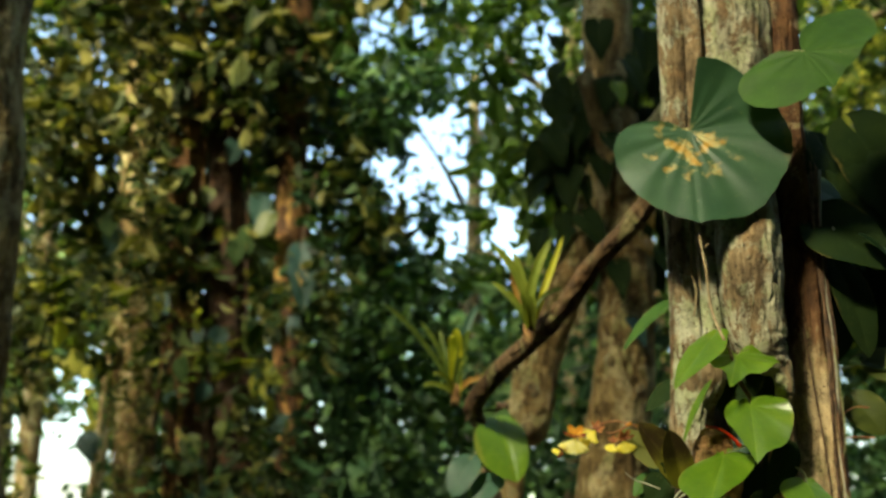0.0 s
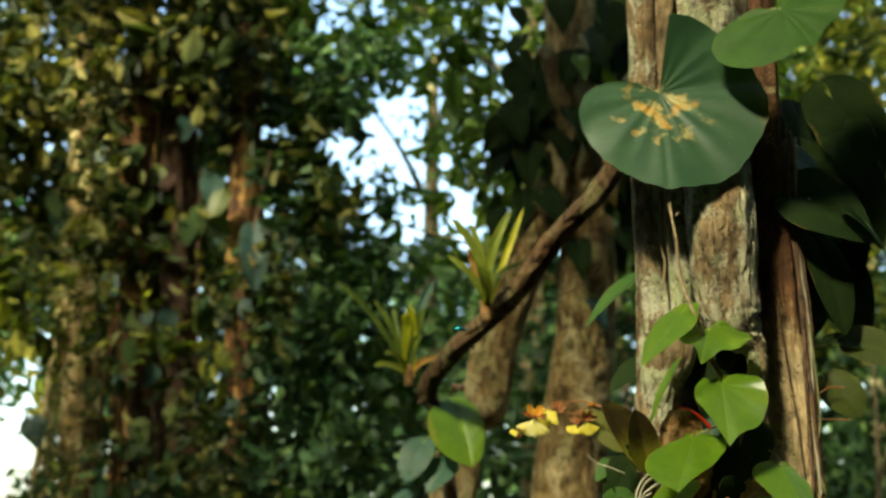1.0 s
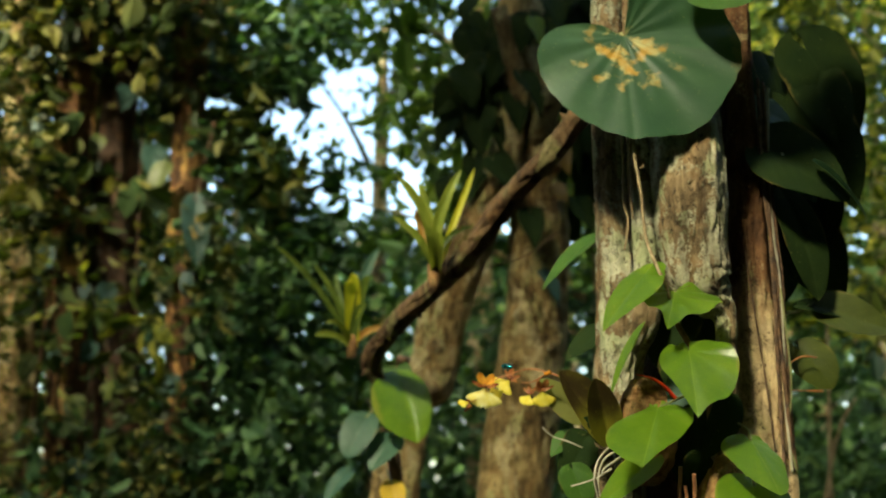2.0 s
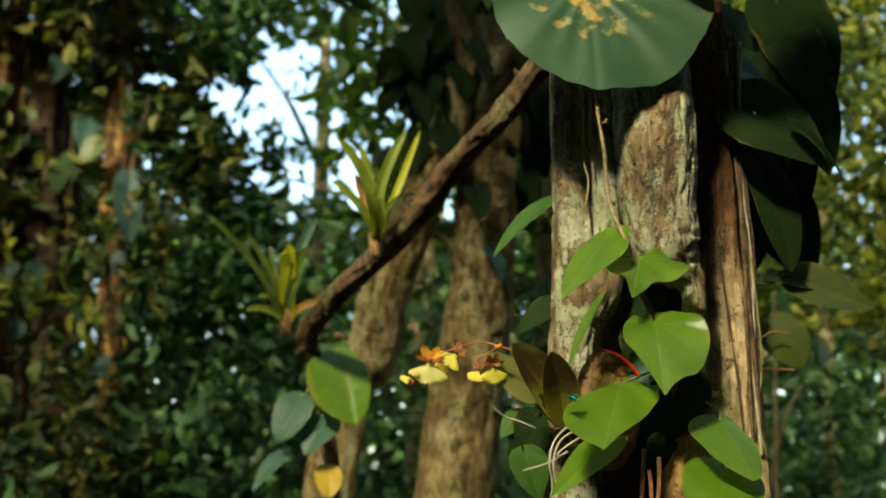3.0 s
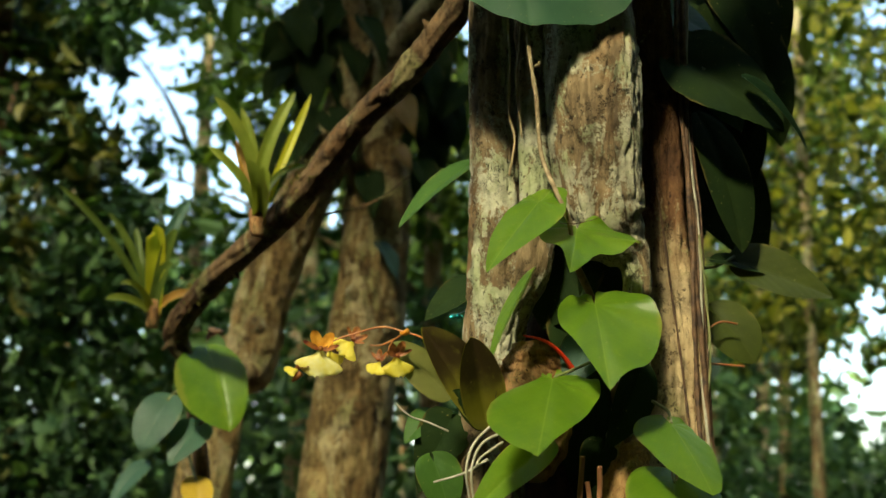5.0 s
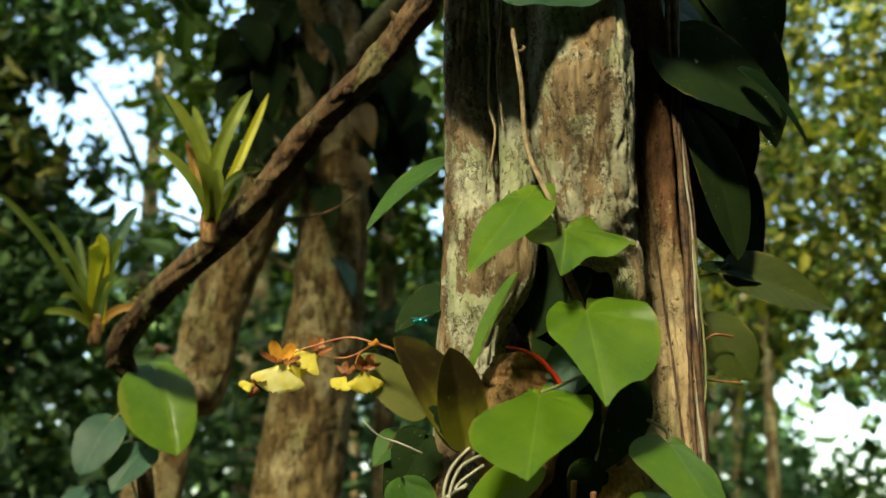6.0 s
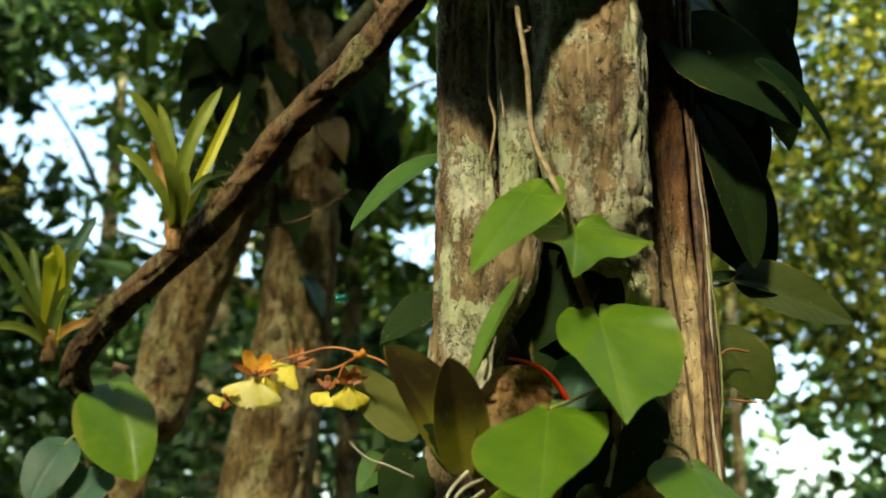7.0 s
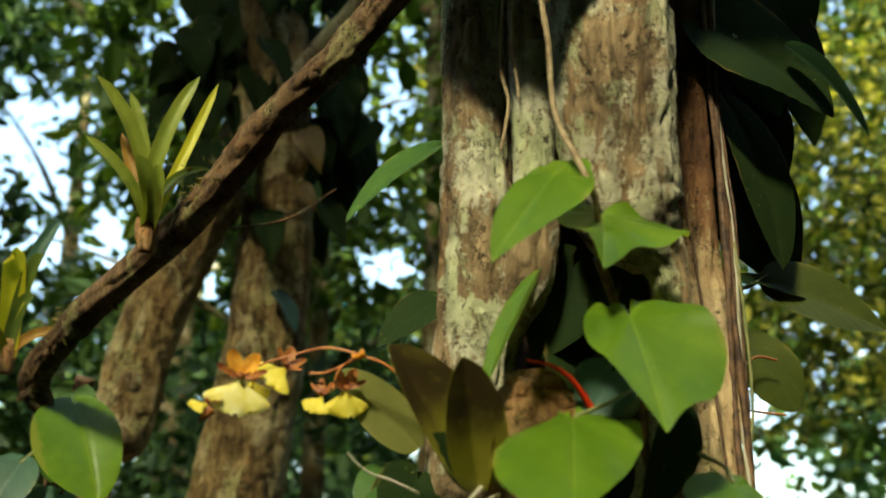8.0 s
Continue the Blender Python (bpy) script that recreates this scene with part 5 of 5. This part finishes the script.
def open_to_sun(q):
    """Which leaves of the added trees stay once the gaps for the sun are cut."""
    fall = (q[:, 2] - 1.9) / SUN_FROM.z
    gx, gy = q[:, 0] - SUN_FROM.x * fall, q[:, 1] - SUN_FROM.y * fall
    stays = np.ones(len(q), bool)
    for at, r in LIT:
        drop = (at[2] - 1.9) / SUN_FROM.z
        stays &= np.hypot(gx - at[0] + SUN_FROM.x * drop, (gy - at[1] + SUN_FROM.y * drop) * 0.7) > r
    for x, y, r in FLECKS:
        stays &= np.hypot(gx - x, gy - y) > r
    return stays


# trees added out of view, round about and behind, to hold back sky light
for k in range(30):
    a = 2 * math.pi * k / 30 + 0.1
    far = 8.2 if math.sin(a) < 0.2 else 11
    x, y = far * math.cos(a) * (1 + 0.15 * math.sin(5 * k)), 2 + far * math.sin(a) * (1 + 0.15 * math.cos(3 * k))
    if y > 5 and abs(x) < 8.5:
        continue
    q = R.normal(0, 1, (6800, 3)) * np.array([1.3, 1.3, 2.2]) + np.array([x, y, 3.4])
    forest_tree((x, y), 8, 0.13, "forest tree added out of view to block sky light", q[(q[:, 2] > 0.2) & open_to_sun(q)], 0.26, FOL_NEAR, 60 + k)
# added canopy overhead: blocks sky light, with openings that let chosen sun through
q = R.uniform((-9, -9, 5.2), (9, 9, 7.6), (76000, 3))
d = np.array([noise.noise(Vector(p) * 0.55) + 0.45 * noise.noise(Vector(p) * 1.6) for p in q])
q = q[d > -0.42]
fall = (q[:, 2] - 1.9) / SUN_FROM.z
gx, gy = q[:, 0] - SUN_FROM.x * fall, q[:, 1] - SUN_FROM.y * fall
keep = open_to_sun(q)
# thinner over the trunk, and airy beyond it
over = np.hypot(gx - 0.3, gy - 1.5) < 0.6
keep &= ~(over & (R.uniform(0, 1, len(q)) < 0.92))
dim = (gx > -1.4) & (gx < 1.3) & (gy > 4.4) & (gy < 9.5)
keep &= ~((gy > 4.3) & (R.uniform(0, 1, len(q)) < np.where(dim, 0.50, np.where(gx < -1.4, 0.50, np.where(gx > 1.6, 0.85, 0.76)))))
q = q[keep]
cell = np.floor((q[:, :2] + 9) / 3.61).astype(int)
for i in range(5):
    for j in range(5):
        mine = q[(cell[:, 0] == i) & (cell[:, 1] == j)]
        x, y = -9 + 3.61 * (i + 0.5), -9 + 3.61 * (j + 0.5)
        if abs(x) < 2.5 and -1.5 < y < 4:
            x, y = (-2.6 if x <= 0 else 2.8), y - 2.4
        if y > 5:
            x, y = 1.6 * x + 0.9, y + 7.5
        forest_tree((x, y), 6.8, 0.09, "canopy tree added overhead to block and dapple the light", mine, 0.24, FOL_NEAR, 90 + 5 * i + j)


# ---- the bee ----
def ball(sx, sy, sz, material, name, parent, at, seg=16):
    bm = bmesh.new()
    bmesh.ops.create_uvsphere(bm, u_segments=seg, v_segments=seg // 2 + 2, radius=1)
    for v in bm.verts:
        taper = 1 - 0.25 * max(0, -v.co.y)
        v.co = Vector((v.co.x * sx * taper, v.co.y * sy, v.co.z * sz * taper))
    return part(name, bm, material, parent, "", at)


n = Nodes("metallic_teal_shell", 0.25, 0.6)
n.b.inputs["Metallic"].default_value = 0.75
n.colour(n.ramp(n.noise(n.coord("Object"), 300, 2), [(0.35, (0.01, 0.22, 0.24)), (0.65, (0.04, 0.50, 0.48))]))
SHELL = n.m
WING = plain("smoky_wing", (0.03, 0.08, 0.09), (0.08, 0.16, 0.17), 0.3, 200, 0.6, 0.5)
bee = thing("orchid_bee", (0, 0, 0), "metallic blue-green bee in flight", "bee")
thorax = ball(0.0022, 0.0026, 0.0021, SHELL, "thorax", bee, pose(0, 0, 0))
ball(0.0017, 0.0012, 0.0015, SHELL, "head", bee, pose(0, 0.0034, -0.0003))
ball(0.0021, 0.0036, 0.0019, SHELL, "abdomen", bee, pose(0, -0.0055, -0.0006, 8))
for sx in (-1, 1):
    wing = part("wing", heart(0.009, 0.0035, 0, 0.05, 0.05, 0.02, 0, 3, 0.5, 8, 3, 0), WING, bee, "", pose(sx * 0.0012, 0, 0.0018, 12, sx * 10, -sx * 95))
    part("wing", heart(0.006, 0.0026, 0, 0.05, 0.05, 0.02, 0, 4, 0.5, 8, 3, 0), WING, bee, "", pose(sx * 0.0012, -0.0012, 0.0016, 8, sx * 6, -sx * 118))
    for k in range(3):
        part("leg", wire([(sx * 0.0012, 0.0012 - 0.0012 * k, -0.0014), (sx * 0.0028, 0.0008 - 0.0022 * k, -0.0026), (sx * 0.0024, -0.0004 - 0.0028 * k, -0.0046)], 0.00025, 0.0001, 5, 8), SHELL, bee)

BEE = [
    (0.0, (-0.136, 1.867, 2.014), 60), (0.5, (-0.024, 1.481, 1.857), 70), (0.8, (0.019, 1.337, 1.796), 80), (1.0, (0.033, 1.308, 1.782), 85), (1.2, (0.042, 1.31, 1.766), 80), (1.5, (0.063, 1.312, 1.743), 75),
    (1.7, (0.083, 1.313, 1.731), 60), (2.2, (0.168, 1.317, 1.694), 40), (2.8, (0.233, 1.33, 1.668), 30), (3.0, (0.238, 1.331, 1.659), 10), (3.1, (0.237, 1.331, 1.657), -10), (3.3, (0.227, 1.342, 1.651), -40),
    (3.5, (0.228, 1.352, 1.649), -60), (3.8, (0.225, 1.362, 1.649), -60), (4.0, (0.221, 1.371, 1.659), -50), (4.2, (0.217, 1.37, 1.675), -50), (4.4, (0.214, 1.369, 1.686), -40), (4.5, (0.215, 1.368, 1.688), -40),
    (4.7, (0.218, 1.376, 1.706), -50), (5.2, (0.22, 1.395, 1.724), -60), (5.8, (0.224, 1.434, 1.733), -60), (6.0, (0.22, 1.434, 1.732), -60), (6.2, (0.218, 1.434, 1.733), -60), (6.4, (0.221, 1.434, 1.735), -50),
    (6.6, (0.193, 1.452, 1.751), -60), (6.8, (0.178, 1.452, 1.752), -50), (7.0, (0.176, 1.452, 1.753), -40), (7.2, (0.174, 1.452, 1.751), -40), (7.4, (0.176, 1.472, 1.751), -60), (7.7, (0.221, 1.688, 1.801), -30), (8.0, (0.308, 2.08, 1.899), -20),
]


def motions():
    walk(bee, [(t, pose(*at, 6, 0, turn)) for t, at, turn in BEE])


motions()
